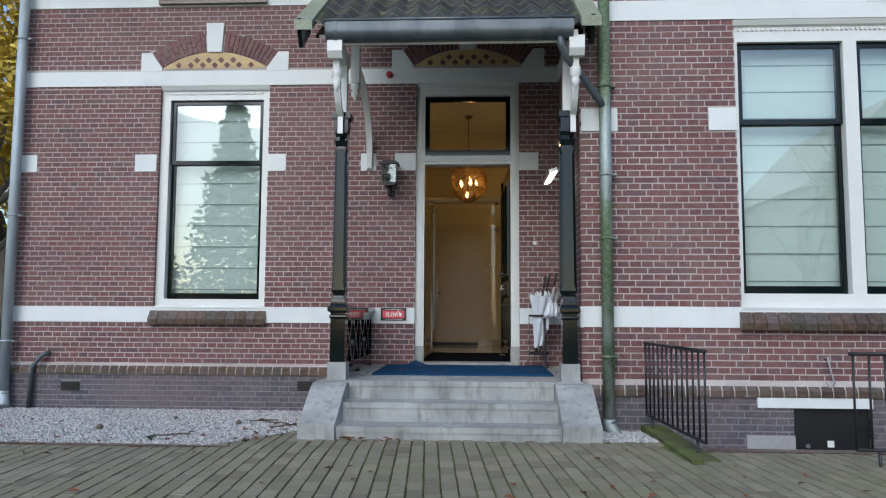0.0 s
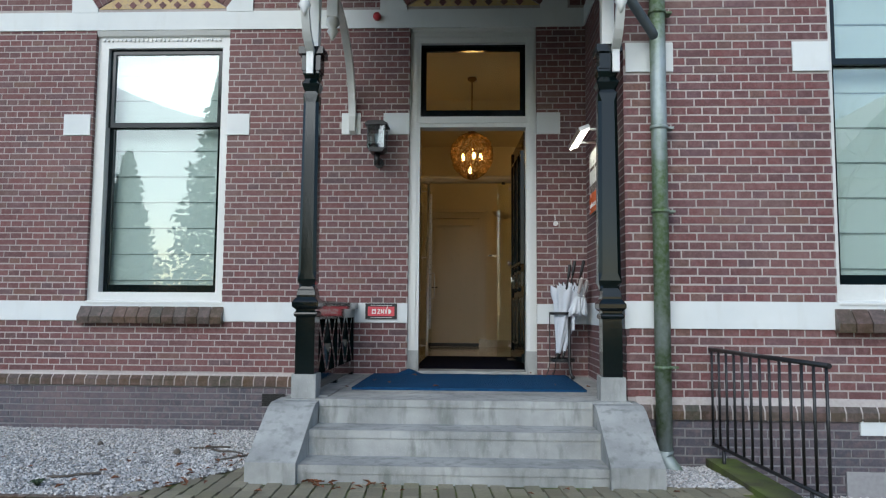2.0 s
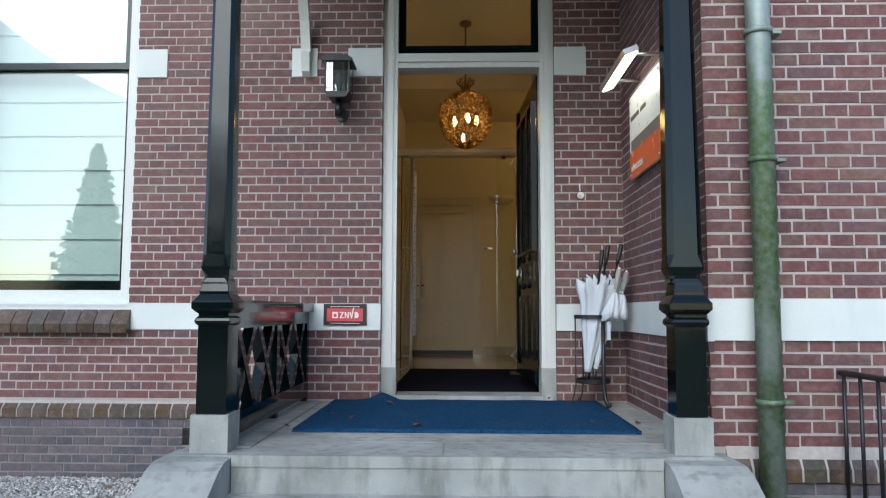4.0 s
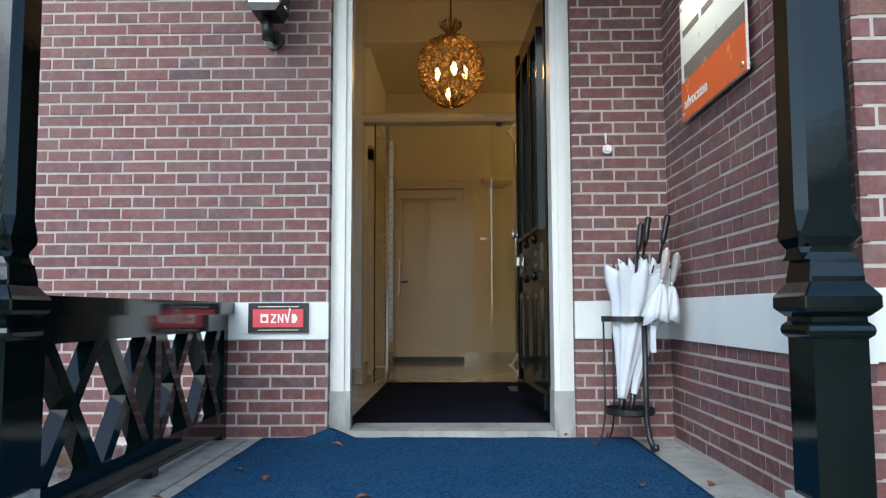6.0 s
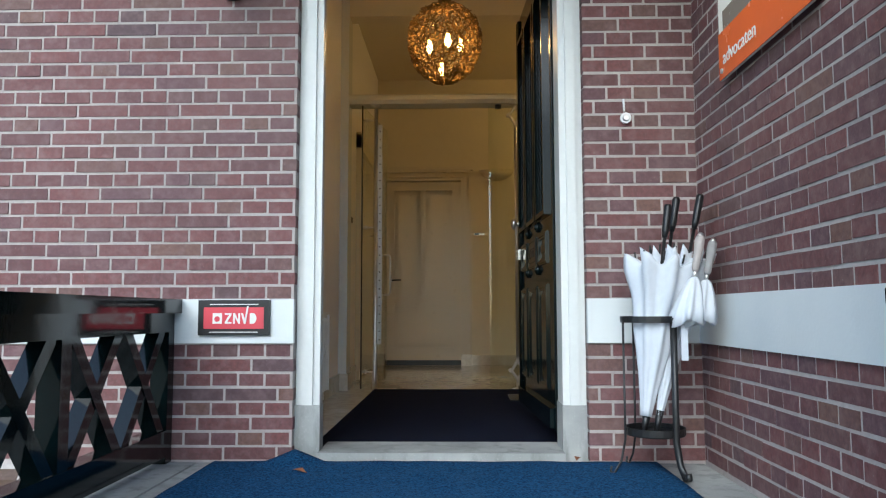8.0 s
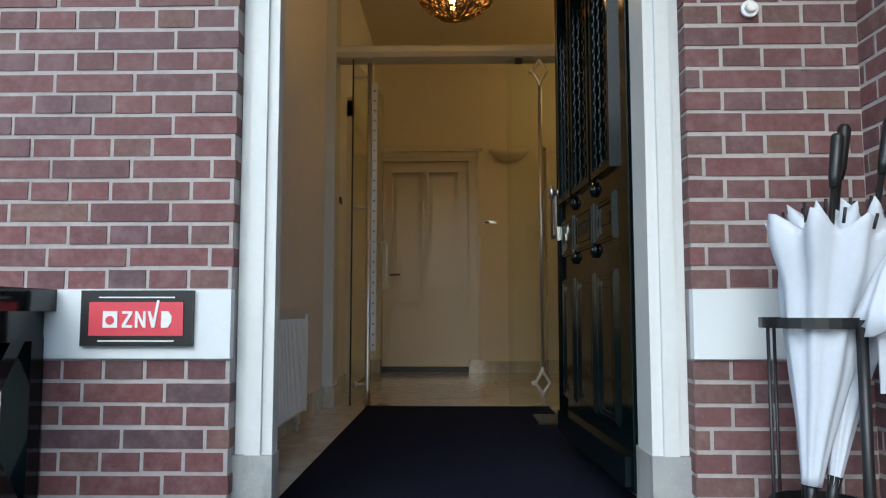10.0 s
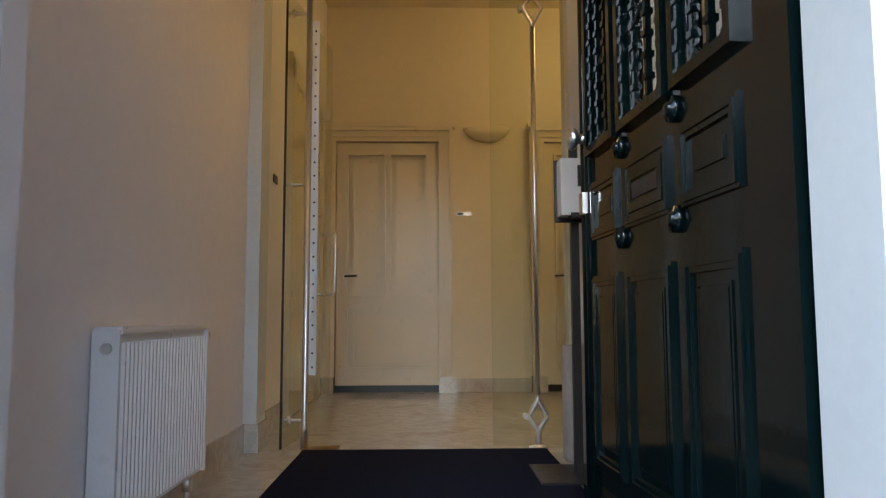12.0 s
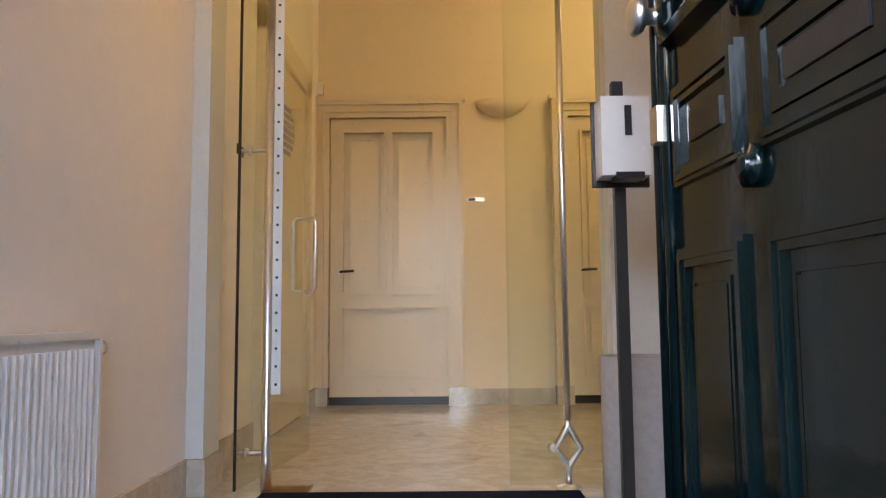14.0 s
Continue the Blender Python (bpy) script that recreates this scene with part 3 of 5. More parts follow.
structure("wall_return", B(1.45, 2.75, 11.25, 11.4, 0.3, HC), PLASTER, "cream painted return wall", "wall")
for a, b in ((-0.75, -0.3), (0.967, 1.45)):
    structure("wall_reveal", B(a, b, FY + 0.216, FY + 0.36, 0.3, HC), PLASTER_W, "white reveal beside the front door", "wall")
structure("pier", B(-0.6, -0.53, 11.22, 11.42, 0.62, HC), WHITE, "white painted pilaster in the hall", "pilaster", 0.006)
structure("pier", B(-0.6, -0.515, 11.2, 11.44, HZ, 0.62), MARBLE, "marble foot of the pilaster", "pilaster", 0.004)
structure("pier", B(1.09, 1.3, 11.22, 11.42, HZ, HC), WHITE, "white painted pilaster in the hall", "pilaster", 0.006)
structure("beam", B(-0.6, 1.3, 11.24, 11.4, 3.72, HC), PLASTER, "cream painted lintel above the glass screen", "beam")
bm = prism(bmesh.new(), [(11.24, 2.935), (11.4, 2.935), (11.4, 3.02), (11.24, 3.02), (11.215, 3.0), (11.215, 2.965)], 0, -0.53, 1.09)
structure("beam", bm, CREAM, "cream painted transom beam above the glass door", "beam", 0.004)
for a, b, c, d in ((-0.6, -0.585, FY + 0.36, 11.2), (-0.6, -0.585, 11.44, 14.14)):
    structure("baseboard", B(a, b, c, d, HZ, 0.62), MARBLE, "grey veined marble skirting", "baseboard", 0.004)
for a, b in ((0.585, 1.28), (-0.6, -0.63 + 0.001)):
    if b > a:
        structure("baseboard", B(a, b, 14.122, 14.14, HZ, 0.6), MARBLE, "grey veined marble skirting", "baseboard", 0.004)


def panel(bm, x0, x1, z0, z1, y, depth=0.022, rim=0.028, sign=-1):
    """A moulded raised frame round a panel on a face at y."""
    for a, b, c, d in ((x0, x0 + rim, z0, z1), (x1 - rim, x1, z0, z1), (x0 + rim, x1 - rim, z0, z0 + rim), (x0 + rim, x1 - rim, z1 - rim, z1)):
        box(bm, a, b, min(y, y + sign * depth), max(y, y + sign * depth), c, d)


def inner_door(name, x0, x1, label):
    z0, z1 = 0.5, 2.77
    d = thing(name, (x0 + x1) / 2, 14.1, z0, label, "door", "", "structure")
    # black strip stands in for the shade between leaf and floor
    part("gap", B(x0, x1, 14.11, 14.136, z0 - 0.018, z0 + 0.043), BLACK, d, "black strip standing in for the shade under the door")
    mid = (x0 + x1) / 2
    fields = [(x0 + 0.11, mid - 0.03, 1.36, z1 - 0.12), (mid + 0.03, x1 - 0.11, 1.36, z1 - 0.12), (x0 + 0.11, x1 - 0.11, 0.7, 1.24)]
    lf = bmesh.new()
    for a, b, c, e in cells(x0 + 0.006, x1 - 0.006, z0 + 0.045, z1 - 0.006, fields):
        box(lf, a, b, 14.098, 14.138, c, e)
    leaf = part("leaf", lf, DOOR_CREAM, d)
    for a, b, c, e in fields:
        bm = bmesh.new()
        box(bm, a - 0.002, b + 0.002, 14.132, 14.137, c - 0.002, e + 0.002)
        box(bm, a + 0.05, b - 0.05, 14.118, 14.132, c + 0.05, e - 0.05)
        part("panel", bm, DOOR_CREAM, leaf, "", 0.003)
        bm = bmesh.new()
        panel(bm, a - 0.016, b + 0.016, c - 0.016, e + 0.016, 14.098, 0.024, 0.02)
        panel(bm, a + 0.045, b - 0.045, c + 0.045, e - 0.045, 14.118, 0.008, 0.014)
        part("moulding", bm, DOOR_CREAM, leaf, "", 0.004)
    fr = bmesh.new()
    for a, b, t in ((0.0, 0.04, 0.075), (0.04, 0.055, 0.09), (0.055, 0.1, 0.08), (0.1, 0.13, 0.105)):
        box(fr, x0 - b, x0 - a, 14.14 - t, 14.14, 0.62, z1 + b)
        box(fr, x1 + a, x1 + b, 14.14 - t, 14.14, 0.62, z1 + b)
        box(fr, x0 - a, x1 + a, 14.14 - t, 14.14, z1 + a, z1 + b)
    box(fr, x0 - 0.15, x1 + 0.15, 14.03, 14.14, z1 + 0.13, z1 + 0.17)
    part("door_frame", fr, DOOR_CREAM, d, "", 0.004)
    for a, b in ((x0 - 0.135, x0 - 0.001), (x1 + 0.001, x1 + 0.135)):
        part("frame_foot", B(a, b, 14.035, 14.139, HZ, 0.62), MARBLE, d, "marble foot of the door frame", 0.003)
    h = part("door_handle", B(x0 + 0.07, x0 + 0.11, 14.085, 14.099, 1.505, 1.545), STEEL, d, "steel lever handle")
    part("lever", tube(bmesh.new(), [(x0 + 0.09, 14.09, 1.525), (x0 + 0.09, 14.06, 1.525), (x0 + 0.2, 14.055, 1.53)], 0.01), BLACK, h)


inner_door("door_2", -0.494, 0.447, "cream painted panelled inner door, closed")
inner_door("door_3", 1.423, 2.36, "cream painted panelled inner door, closed")
# a door frame in the left hall wall
d = thing("door_4", -0.6, 12.9, HZ, "cream painted door and frame in the hall side wall", "door", "", "structure")
for a, b in ((12.2, 12.33), (13.45, 13.58)):
    part("door_frame", B(-0.599, -0.55, a, b, HZ, 2.9), DOOR_CREAM, d, "", 0.006)
part("door_frame", B(-0.599, -0.55, 12.2, 13.58, 2.77, 2.93), DOOR_CREAM, d, "", 0.006)
part("leaf", B(-0.599, -0.575, 12.33, 13.45, HZ + 0.02, 2.77), DOOR_CREAM, d)

# ---- porch canopy ----
LX, RX, PY = -0.868, 1.345, 6.36


def loft(x, profile):
    """A square shaft with chamfered edges: profile of (half width, chamfer, z)."""
    bm, rings = bmesh.new(), []
    for h, c, z in profile:
        o = [(h, c - h), (h, h - c), (h - c, h), (c - h, h), (-h, h - c), (-h, c - h), (c - h, -h), (h - c, -h)]
        rings.append([bm.verts.new((x + u, PY + v, z)) for u, v in o])
    for p, q in zip(rings, rings[1:]):
        for k in range(8):
            bm.faces.new((p[k], p[(k + 1) % 8], q[(k + 1) % 8], q[k]))
    bm.faces.new(rings[0][::-1]), bm.faces.new(rings[-1])
    return bm


def post(x, wide=1.0, lean=0.0):
    p = thing("porch_post", x, PY, 0.485, "dark green gloss wooden porch post on a pale stone block", "post", "porch posts")
    part("plinth_block", B(x - 0.088, x + 0.088, PY - 0.088, PY + 0.088, 0.485, 0.66), STONE, p, "pale stone block", 0.012)
    part("pedestal", B(x - 0.07, x + 0.07, PY - 0.07, PY + 0.07, 0.66, 1.15), GREEN, p, "", 0.005)
    part("moulding", loft(x, [(0.071, 0.002, 1.068), (0.082, 0.003, 1.078), (0.085, 0.003, 1.09), (0.082, 0.003, 1.102), (0.071, 0.002, 1.112)]), GREEN, p)
    part("ledge", loft(x, [(0.074, 0.002, 1.125), (0.088, 0.003, 1.138), (0.097, 0.004, 1.148), (0.097, 0.004, 1.176), (0.091, 0.004, 1.186), (0.07, 0.003, 1.214)]), GREEN, p)
    part("collar", loft(x, [(0.07, 0.003, 1.21), (0.07, 0.003, 1.228), (0.064, 0.003, 1.262), (0.063, 0.003, 1.272)]), GREEN, p)
    shaft = loft(x, [(0.06, 0.004, 1.272), (0.056, 0.012, 1.29), (0.058, 0.02, 1.305), (0.066, 0.006, 1.33), (0.067, 0.006, 1.345), (0.066, 0.022, 1.4), (0.057, 0.02, 2.66), (0.058, 0.005, 2.72), (0.05, 0.014, 2.745), (0.068, 0.004, 2.8), (0.052, 0.012, 2.84), (0.062, 0.004, 2.88), (0.062, 0.004, 2.92)])
    for v in shaft.verts:
        v.co.x = x + (v.co.x - x) * wide + lean
    part("shaft", shaft, GREEN, p)
    part("capital", B(x - 0.07, x + 0.07, PY - 0.07, PY + 0.07, 2.9, 3.02), GREEN, p, "", 0.008)
    part("capital_ledge", B(x - 0.092, x + 0.092, PY - 0.092, PY + 0.092, 3.02, 3.075), GREEN, p, "", 0.012)
    part("head_post", B(x - 0.045, x + 0.045, PY - 0.045, PY + 0.045, 3.075, 3.62), WHITE, p, "white painted upper post", 0.012)
    return p


post(LX)
post(1.333, 1.22, -0.01)
canopy = thing("porch_canopy", 0.24, 7.2, 3.5, "white timber porch canopy with mossy dark roof tiles", "canopy")
for x in (LX, 1.375):
    part("side_beam", B(x - 0.05, x + 0.05, 5.98, 6.44, 3.56, 3.68), WHITE, canopy, "", 0.01)
    part("corbel", prism(bmesh.new(), [(5.9, 3.68), (5.9, 3.56), (5.94, 3.5), (6.0, 3.5), (6.1, 3.56), (6.1, 3.68)], 0, x - 0.07, x + 0.07), WHITE, canopy, "", 0.008)
    # curved bracket under the front
    arc = [(5.99 + 0.33 * (1 - math.cos(t)), 3.56 - 0.55 * math.sin(t)) for t in np.linspace(0.0, 1.45, 9)]
    o = arc + [(y + 0.045, z + 0.01) for y, z in arc[::-1]]
    part("front_bracket", prism(bmesh.new(), o, 0, x - 0.03, x + 0.03), WHITE, canopy, "", 0.004)
    part("bracket_tail", B(x - 0.025, x + 0.025, PY - 0.118, PY - 0.094, 2.86, 3.1), WHITE, canopy, "", 0.006)
    part("pendant", lathe(bmesh.new(), x - 0.0, 6.05, [(0.015, 3.5), (0.05, 3.42), (0.055, 3.36), (0.025, 3.33), (0.045, 3.3), (0.02, 3.25), (0.008, 3.22)], 14), WHITE, canopy, "turned white pendant")
part("fascia", B(LX - 0.05, RX + 0.05, 5.975, 6.0, 3.64, 3.76), WHITE, canopy, "", 0.004)
# wall bracket of the left beam
arc = [(8.185 - 1.05 * (1 - math.cos(t)), 2.98 + 0.86 * math.sin(t)) for t in np.linspace(0.0, 1.5, 14)]
part("wall_bracket", prism(bmesh.new(), arc + [(y - 0.05, z - 0.015) for y, z in arc[::-1]], 0, LX - 0.035, LX + 0.035), WHITE, canopy, "curved white wall bracket", 0.005)
part("hanger", B(LX - 0.045, LX + 0.045, 7.03, 7.12, 3.62, 4.45), WHITE, canopy, "", 0.008)
part("pendant", lathe(bmesh.new(), LX, 7.075, [(0.04, 3.63), (0.055, 3.6), (0.06, 3.56), (0.028, 3.53), (0.05, 3.5), (0.022, 3.45), (0.008, 3.42)], 14), WHITE, canopy, "turned white pendant")
part("bracket_foot", prism(bmesh.new(), [(8.19, 2.87), (8.14, 2.9), (8.11, 3.04), (8.19, 3.06)], 0, LX - 0.03, LX + 0.03), WHITE, canopy, "", 0.004)
part("ceiling_board", prism(bmesh.new(), [(6.0, 3.72), (FY - 0.02, 5.28), (FY - 0.02, 5.31), (6.0, 3.75)], 0, LX - 0.2, RX + 0.1), GREEN, canopy)


def roof_z(y):
    return 3.82 + (y - 5.95) * 0.72


ang = math.atan(0.72)
me = bpy.data.meshes.new("roof_tile")
vs, fs, N = [], [], 9
for i in range(N + 1):
    u = i / N
    h = 0.036 * math.sin(2 * math.pi * u + 0.6) + 0.014
    for v, dz in ((0.0, 0.0), (0.3, -0.012)):
        vs += [(u * 0.235, v * math.cos(ang), v * math.sin(ang) + h + dz), (u * 0.235, v * math.cos(ang), v * math.sin(ang) + h + dz - 0.016)]
for i in range(N):
    a = 4 * i
    fs += [(a, a + 4, a + 6, a + 2), (a + 1, a + 3, a + 7, a + 5), (a, a + 1, a + 5, a + 4), (a + 2, a + 6, a + 7, a + 3)]
fs += [(0, 2, 3, 1), (4 * N, 4 * N + 1, 4 * N + 3, 4 * N + 2)]
me.from_pydata(vs, [], fs)
me.materials.append(TILE)
for r in range(10):
    for k in range(11):
        y = 5.92 + r * 0.225
        ob = new("roof_tile", me)
        ob.location = Vector((-1.08 + k * 0.226, y, roof_z(y) + 0.012)) - canopy.location
        ob.parent = canopy
for a, b in ((-1.24, -1.07), (1.41, 1.58)):
    o = [(5.84, roof_z(5.84) + 0.0), (8.18, roof_z(8.18)), (8.18, roof_z(8.18) + 0.09), (5.84, roof_z(5.84) + 0.09)]
    part("verge", prism(bmesh.new(), o, 0, a, b if a < 0 else 1.44), VERGE, canopy, "mossy lead verge of the canopy roof", 0.01)
o = [(5.84, roof_z(5.84)), (6.384, roof_z(6.384)), (6.384, roof_z(6.384) + 0.09), (5.84, roof_z(5.84) + 0.09)]
part("verge", prism(bmesh.new(), o, 0, 1.44, 1.59), VERGE, canopy, "", 0.01)
for x in (-1.2, 1.52):
    o = [(5.86, 3.86), (5.9, 3.72), (5.98, 3.62), (6.05, 3.68), (6.3, 3.9)]
    part("verge_bracket", prism(bmesh.new(), o, 0, x - 0.02, x + 0.02), GREEN, canopy, "dark scrolled verge end", 0.004)
gut = thing("gutter", 0.19, 5.93, 3.7, "grey zinc box gutter with clips along the canopy", "gutter")
o = [(5.97, 3.83), (5.845, 3.83)] + [(5.93 - 0.085 * math.cos(t), 3.74 - 0.085 * math.sin(t)) for t in np.linspace(0.0, 1.57, 8)] + [(5.97, 3.655)]
part("trough", prism(bmesh.new(), o, 0, -0.95, 1.34), ZINC, gut, "", 0.004)
part("bead", tube(bmesh.new(), [(-0.96, 5.845, 3.83), (1.35, 5.845, 3.83)], 0.014), ZINC, gut)
for x in (-0.86, -0.21, 0.46, 1.13):
    part("clip", prism(bmesh.new(), [(5.85, 3.835), (5.838, 3.83), (5.838, 3.74)] + [(5.93 - 0.09 * math.cos(t), 3.74 - 0.09 * math.sin(t)) for t in np.linspace(0.2, 1.57, 6)] + [(5.93, 3.7)], 0, x - 0.015, x + 0.015), ZINC, gut)


def downpipe(x, y, r, material, z1, label, joints):
    d = thing("downpipe", x, y, 0.0, label, "pipe")
    part("pipe", tube(bmesh.new(), [(x, y, 0.12), (x, y, z1)], r, 18), material, d)
    part("shoe", tube(bmesh.new(), [(x, y, 0.16), (x, y, 0.1), (x + 0.05, y - 0.06, 0.02), (x + 0.07, y - 0.1, -0.03)], r * 1.08, 18), material, d)
    for z in joints:
        part("joint", tube(bmesh.new(), [(x, y, z), (x, y, z + 0.025)], r * 1.16, 18), material, d)
        part("bracket", B(x + r, x + r + 0.05, y - 0.01, y + 0.08, z + 0.005, z + 0.02), material, d)
    return d


d = downpipe(1.685, 6.29, 0.056, ALGAE, 4.6, "zinc downpipe stained green with algae on the wing", (0.72, 1.83, 2.44, 3.3))
part("inlet", tube(bmesh.new(), [(1.22, 5.92, 3.7), (1.23, 5.93, 3.6), (1.3, 6.0, 3.5), (1.62, 6.24, 3.17), (1.68, 6.28, 3.1)], 0.036, 14), ZINC, d, "grey zinc branch pipe from the canopy gutter")
downpipe(-5.3, 8.08, 0.06, ZINC_PALE, 5.8, "grey zinc downpipe at the corner of the house", (0.75, 2.3, 4.55))
d = thing("drain_pipe", -4.98, 8.1, 0.0, "thin grey pipe bent out of the plinth", "pipe")
part("pipe", tube(bmesh.new(), [(-4.8, 8.18, 0.62), (-4.86, 8.13, 0.6), (-4.98, 8.12, 0.45), (-5.0, 8.12, -0.05)], 0.028), ZINC, d)

# ---- balustrade ----
bal = thing("balustrade", -0.85, 7.3, 0.5, "dark green gloss wooden balustrade with crossed boards", "balustrade")
x0, x1 = -0.895, -0.815
part("top_rail", B(x0 - 0.03, x1 + 0.03, 6.44, 8.185, 1.13, 1.19), GREEN, bal, "", 0.01)
part("upper_board", B(x0, x1, 6.44, 8.18, 1.05, 1.13), GREEN, bal, "", 0.006)
part("bottom_rail", B(x0, x1, 6.44, 8.18, 0.53, 0.64), GREEN, bal, "", 0.006)
for y in (8.13, 7.285, 6.45):
    part("upright", B(x0 + 0.002, x1 - 0.002, y, y + 0.06, 0.5, 1.06), GREEN, bal, "", 0.004)
for k in range(4):
    a = 6.5 + (k % 2) * 0.393 + (k // 2) * 0.836
    b = a + 0.393
    for s in (0, 1):
        p, q = (a, b) if s else (b, a)
        e = 0.004 * s
        o = [(p - 0.062, 0.63), (p + 0.062, 0.63), (q + 0.062, 1.06), (q - 0.062, 1.06)]
        o = [(min(max(y, a), b), z) for y, z in o]
        part("cross_board", prism(bmesh.new(), o, 0, x0 + 0.008 + e, x1 - 0.008 - e), GREEN, bal)

# ---- mats ----
bm = bmesh.new()
nx, ny = 60, 40
gv = []
for i in range(nx + 1):
    row = []
    for j in range(ny + 1):
        x, y = -0.61 + 1.84 * i / nx, 6.82 + 1.31 * j / ny
        z = 0.515 + 0.003 * noise.noise((x * 6, y * 6, 0)) + 0.05 * max(0, 1 - math.hypot((x + 0.27) / 0.12, (y - 8.13) / 0.12))
        y += 0.006 * noise.noise((x * 9, 3, 1)) * (j in (0, ny))
        row.append(bm.verts.new((x, y, z)))
    gv.append(row)
for i in range(nx):
    for j in range(ny):
        bm.faces.new((gv[i][j], gv[i + 1][j], gv[i + 1][j + 1], gv[i][j + 1])).smooth = True
rim = [e for e in bm.edges if e.is_boundary]
ex = bmesh.ops.extrude_edge_only(bm, edges=rim)
for v in ex["geom"]:
    if isinstance(v, bmesh.types.BMVert):
        v.co.z = 0.497
tagged(part("door_mat", bm, MAT), "worn blue coir door mat with a few dead leaves", "mat")
tagged(part("hall_mat", B(-0.29, 0.94, FY + 0.28, 11.2, HZ, HZ + 0.014), CARPET, None, "", 0.004), "long dark navy entrance carpet in the vestibule", "mat")

# ---- front door leaf, standing open ----
leaf_m = pose(0.905, FY + 0.235, 0, 0, 0, 93.0)     # u runs from the hinge into the hall, the outer face looks to -y before the turn


def L(bm):
    for v in bm.verts:
        v.co = leaf_m @ v.co
    return bm


fd = thing("front_door", 0.905, FY + 0.235, 0.58, "dark green gloss panelled front door with iron grilles, open", "door")
W, D0, D1 = 1.12, 0.0, 0.05
cols = [(0.15, 0.39), (0.45, 0.73), (0.79, 1.02)]
rows = [(0.76, 1.27), (1.37, 1.53), (1.62, 2.78)]
bm = bmesh.new()
for a, b, c, e in cells(0.0, W, 0.585, 2.95, [(a, b, *rows[2]) for a, b in cols]):
    box(bm, a, b, D0, D1, c, e)
part("leaf", L(bm), GREEN, fd)
for a, b in cols:
    for c, e in rows[:2]:
        bm = bmesh.new()
        panel(bm, a, b, c, e, D1, 0.007, 0.03, 1)
        panel(bm, a + 0.008, b - 0.008, c + 0.008, e - 0.008, D1, 0.011, 0.01, 1)
        panel(bm, a + 0.05, b - 0.05, c + 0.05, e - 0.05, D1, 0.003, 0.006, 1) if e - c > 0.3 else None
        part("panel_moulding", L(bm), GREEN, fd, "", 0.004)
        bm = bmesh.new()
        if not (a == 0.45 and c == 1.37):
            box(bm, a + 0.06, b - 0.06, D1, D1 + 0.004, c + 0.06, e - 0.06)
            part("panel", L(bm), GREEN, fd, "", 0.006)
    c, e = rows[2]
    bm = bmesh.new()
    panel(bm, a - 0.012, b + 0.012, c - 0.012, e + 0.012, D1, 0.02, 0.024, 1)
    part("light_moulding", L(bm), GREEN, fd, "", 0.004)
    pn = part("pane", L(B(a - 0.004, b + 0.004, 0.012, 0.016, c - 0.004, e + 0.004)), GLASS, fd)
    bm = bmesh.new()
    w = b - a
    for f in (0.2, 0.5, 0.8):
        u = a + w * f
        box(bm, u - 0.007, u + 0.007, 0.032, 0.046, c, e)
        for k in range(int((e - c) / 0.05)):
            zc = c + 0.03 + k * 0.05
            box(bm, u - 0.012, u + 0.012, 0.028, 0.05, zc - 0.007, zc + 0.007)
    for k, zc in enumerate((c + 0.14, c + 0.58, e - 0.14)):
        for s in (-1, 1):
            tube(bm, [(a + w / 2 + s * w * 0.45 * math.sin(t), 0.038, zc + 0.12 * math.cos(t)) for t in np.linspace(0.1, 3.0, 9)], 0.007, 6)
    part("grille", L(bm), GREEN, fd, "dark wrought iron grille")
bm = bmesh.new()
panel(bm, 0.482, 0.698, 1.402, 1.498, D1, 0.01, 0.022, 1)
box(bm, 0.504, 0.676, D1, D1 + 0.006, 1.424, 1.476)
slot = part("mail_slot", L(bm), GREEN, fd, "letter slot plate", 0.003)
part("flap", L(B(0.512, 0.668, D1 + 0.006, D1 + 0.009, 1.432, 1.468)), BLACK, slot)
for u in (0.42, 0.76):
    for z in (1.352, 1.575):
        bm = bmesh.new()
        tube(bm, [(u, D1, z), (u, D1 + 0.012, z), (u, D1 + 0.014, z), (u, D1 + 0.018, z), (u, D1 + 0.023, z)], [0.028, 0.028, 0.015, 0.016, 0.008], 16)
        part("stud", L(bm), GREEN, fd, "round turned stud")
bm = bmesh.new()
box(bm, 0.02, W - 0.02, D1, D1 + 0.022, 0.6, 0.69)
part("weather_bar", L(bm), GREEN, fd, "", 0.012)
bm = bmesh.new()
for e in (1.045, 1.085):
    tube(bm, [(e, D1 + 0.004, 0.6), (e, D1 + 0.004, 2.94)], 0.012, 10)
part("edge_bead", L(bm), GREEN, fd)
bm = bmesh.new()
tube(bm, [(1.06, D1 + q, 1.67) for q in (0.0, 0.008, 0.012, 0.03, 0.036, 0.048, 0.058, 0.062)], [0.034, 0.032, 0.015, 0.014, 0.028, 0.035, 0.026, 0.01], 20)
part("knob", L(bm), STEEL, fd, "brushed steel door knob")
part("lock_plate", L(B(1.035, 1.07, D1, D1 + 0.026, 1.45, 1.51)), STEEL, fd, "steel lock case", 0.004)
for z in (0.86, 1.9, 2.7):
    bm = bmesh.new()
    for k in range(4):
        tube(bm, [(-0.012, D1 - 0.04, z + k * 0.035), (-0.012, D1 - 0.04, z + k * 0.035 + 0.03)], 0.007, 10)
    part("hinge", L(bm), WHITE, fd, "white painted hinge")

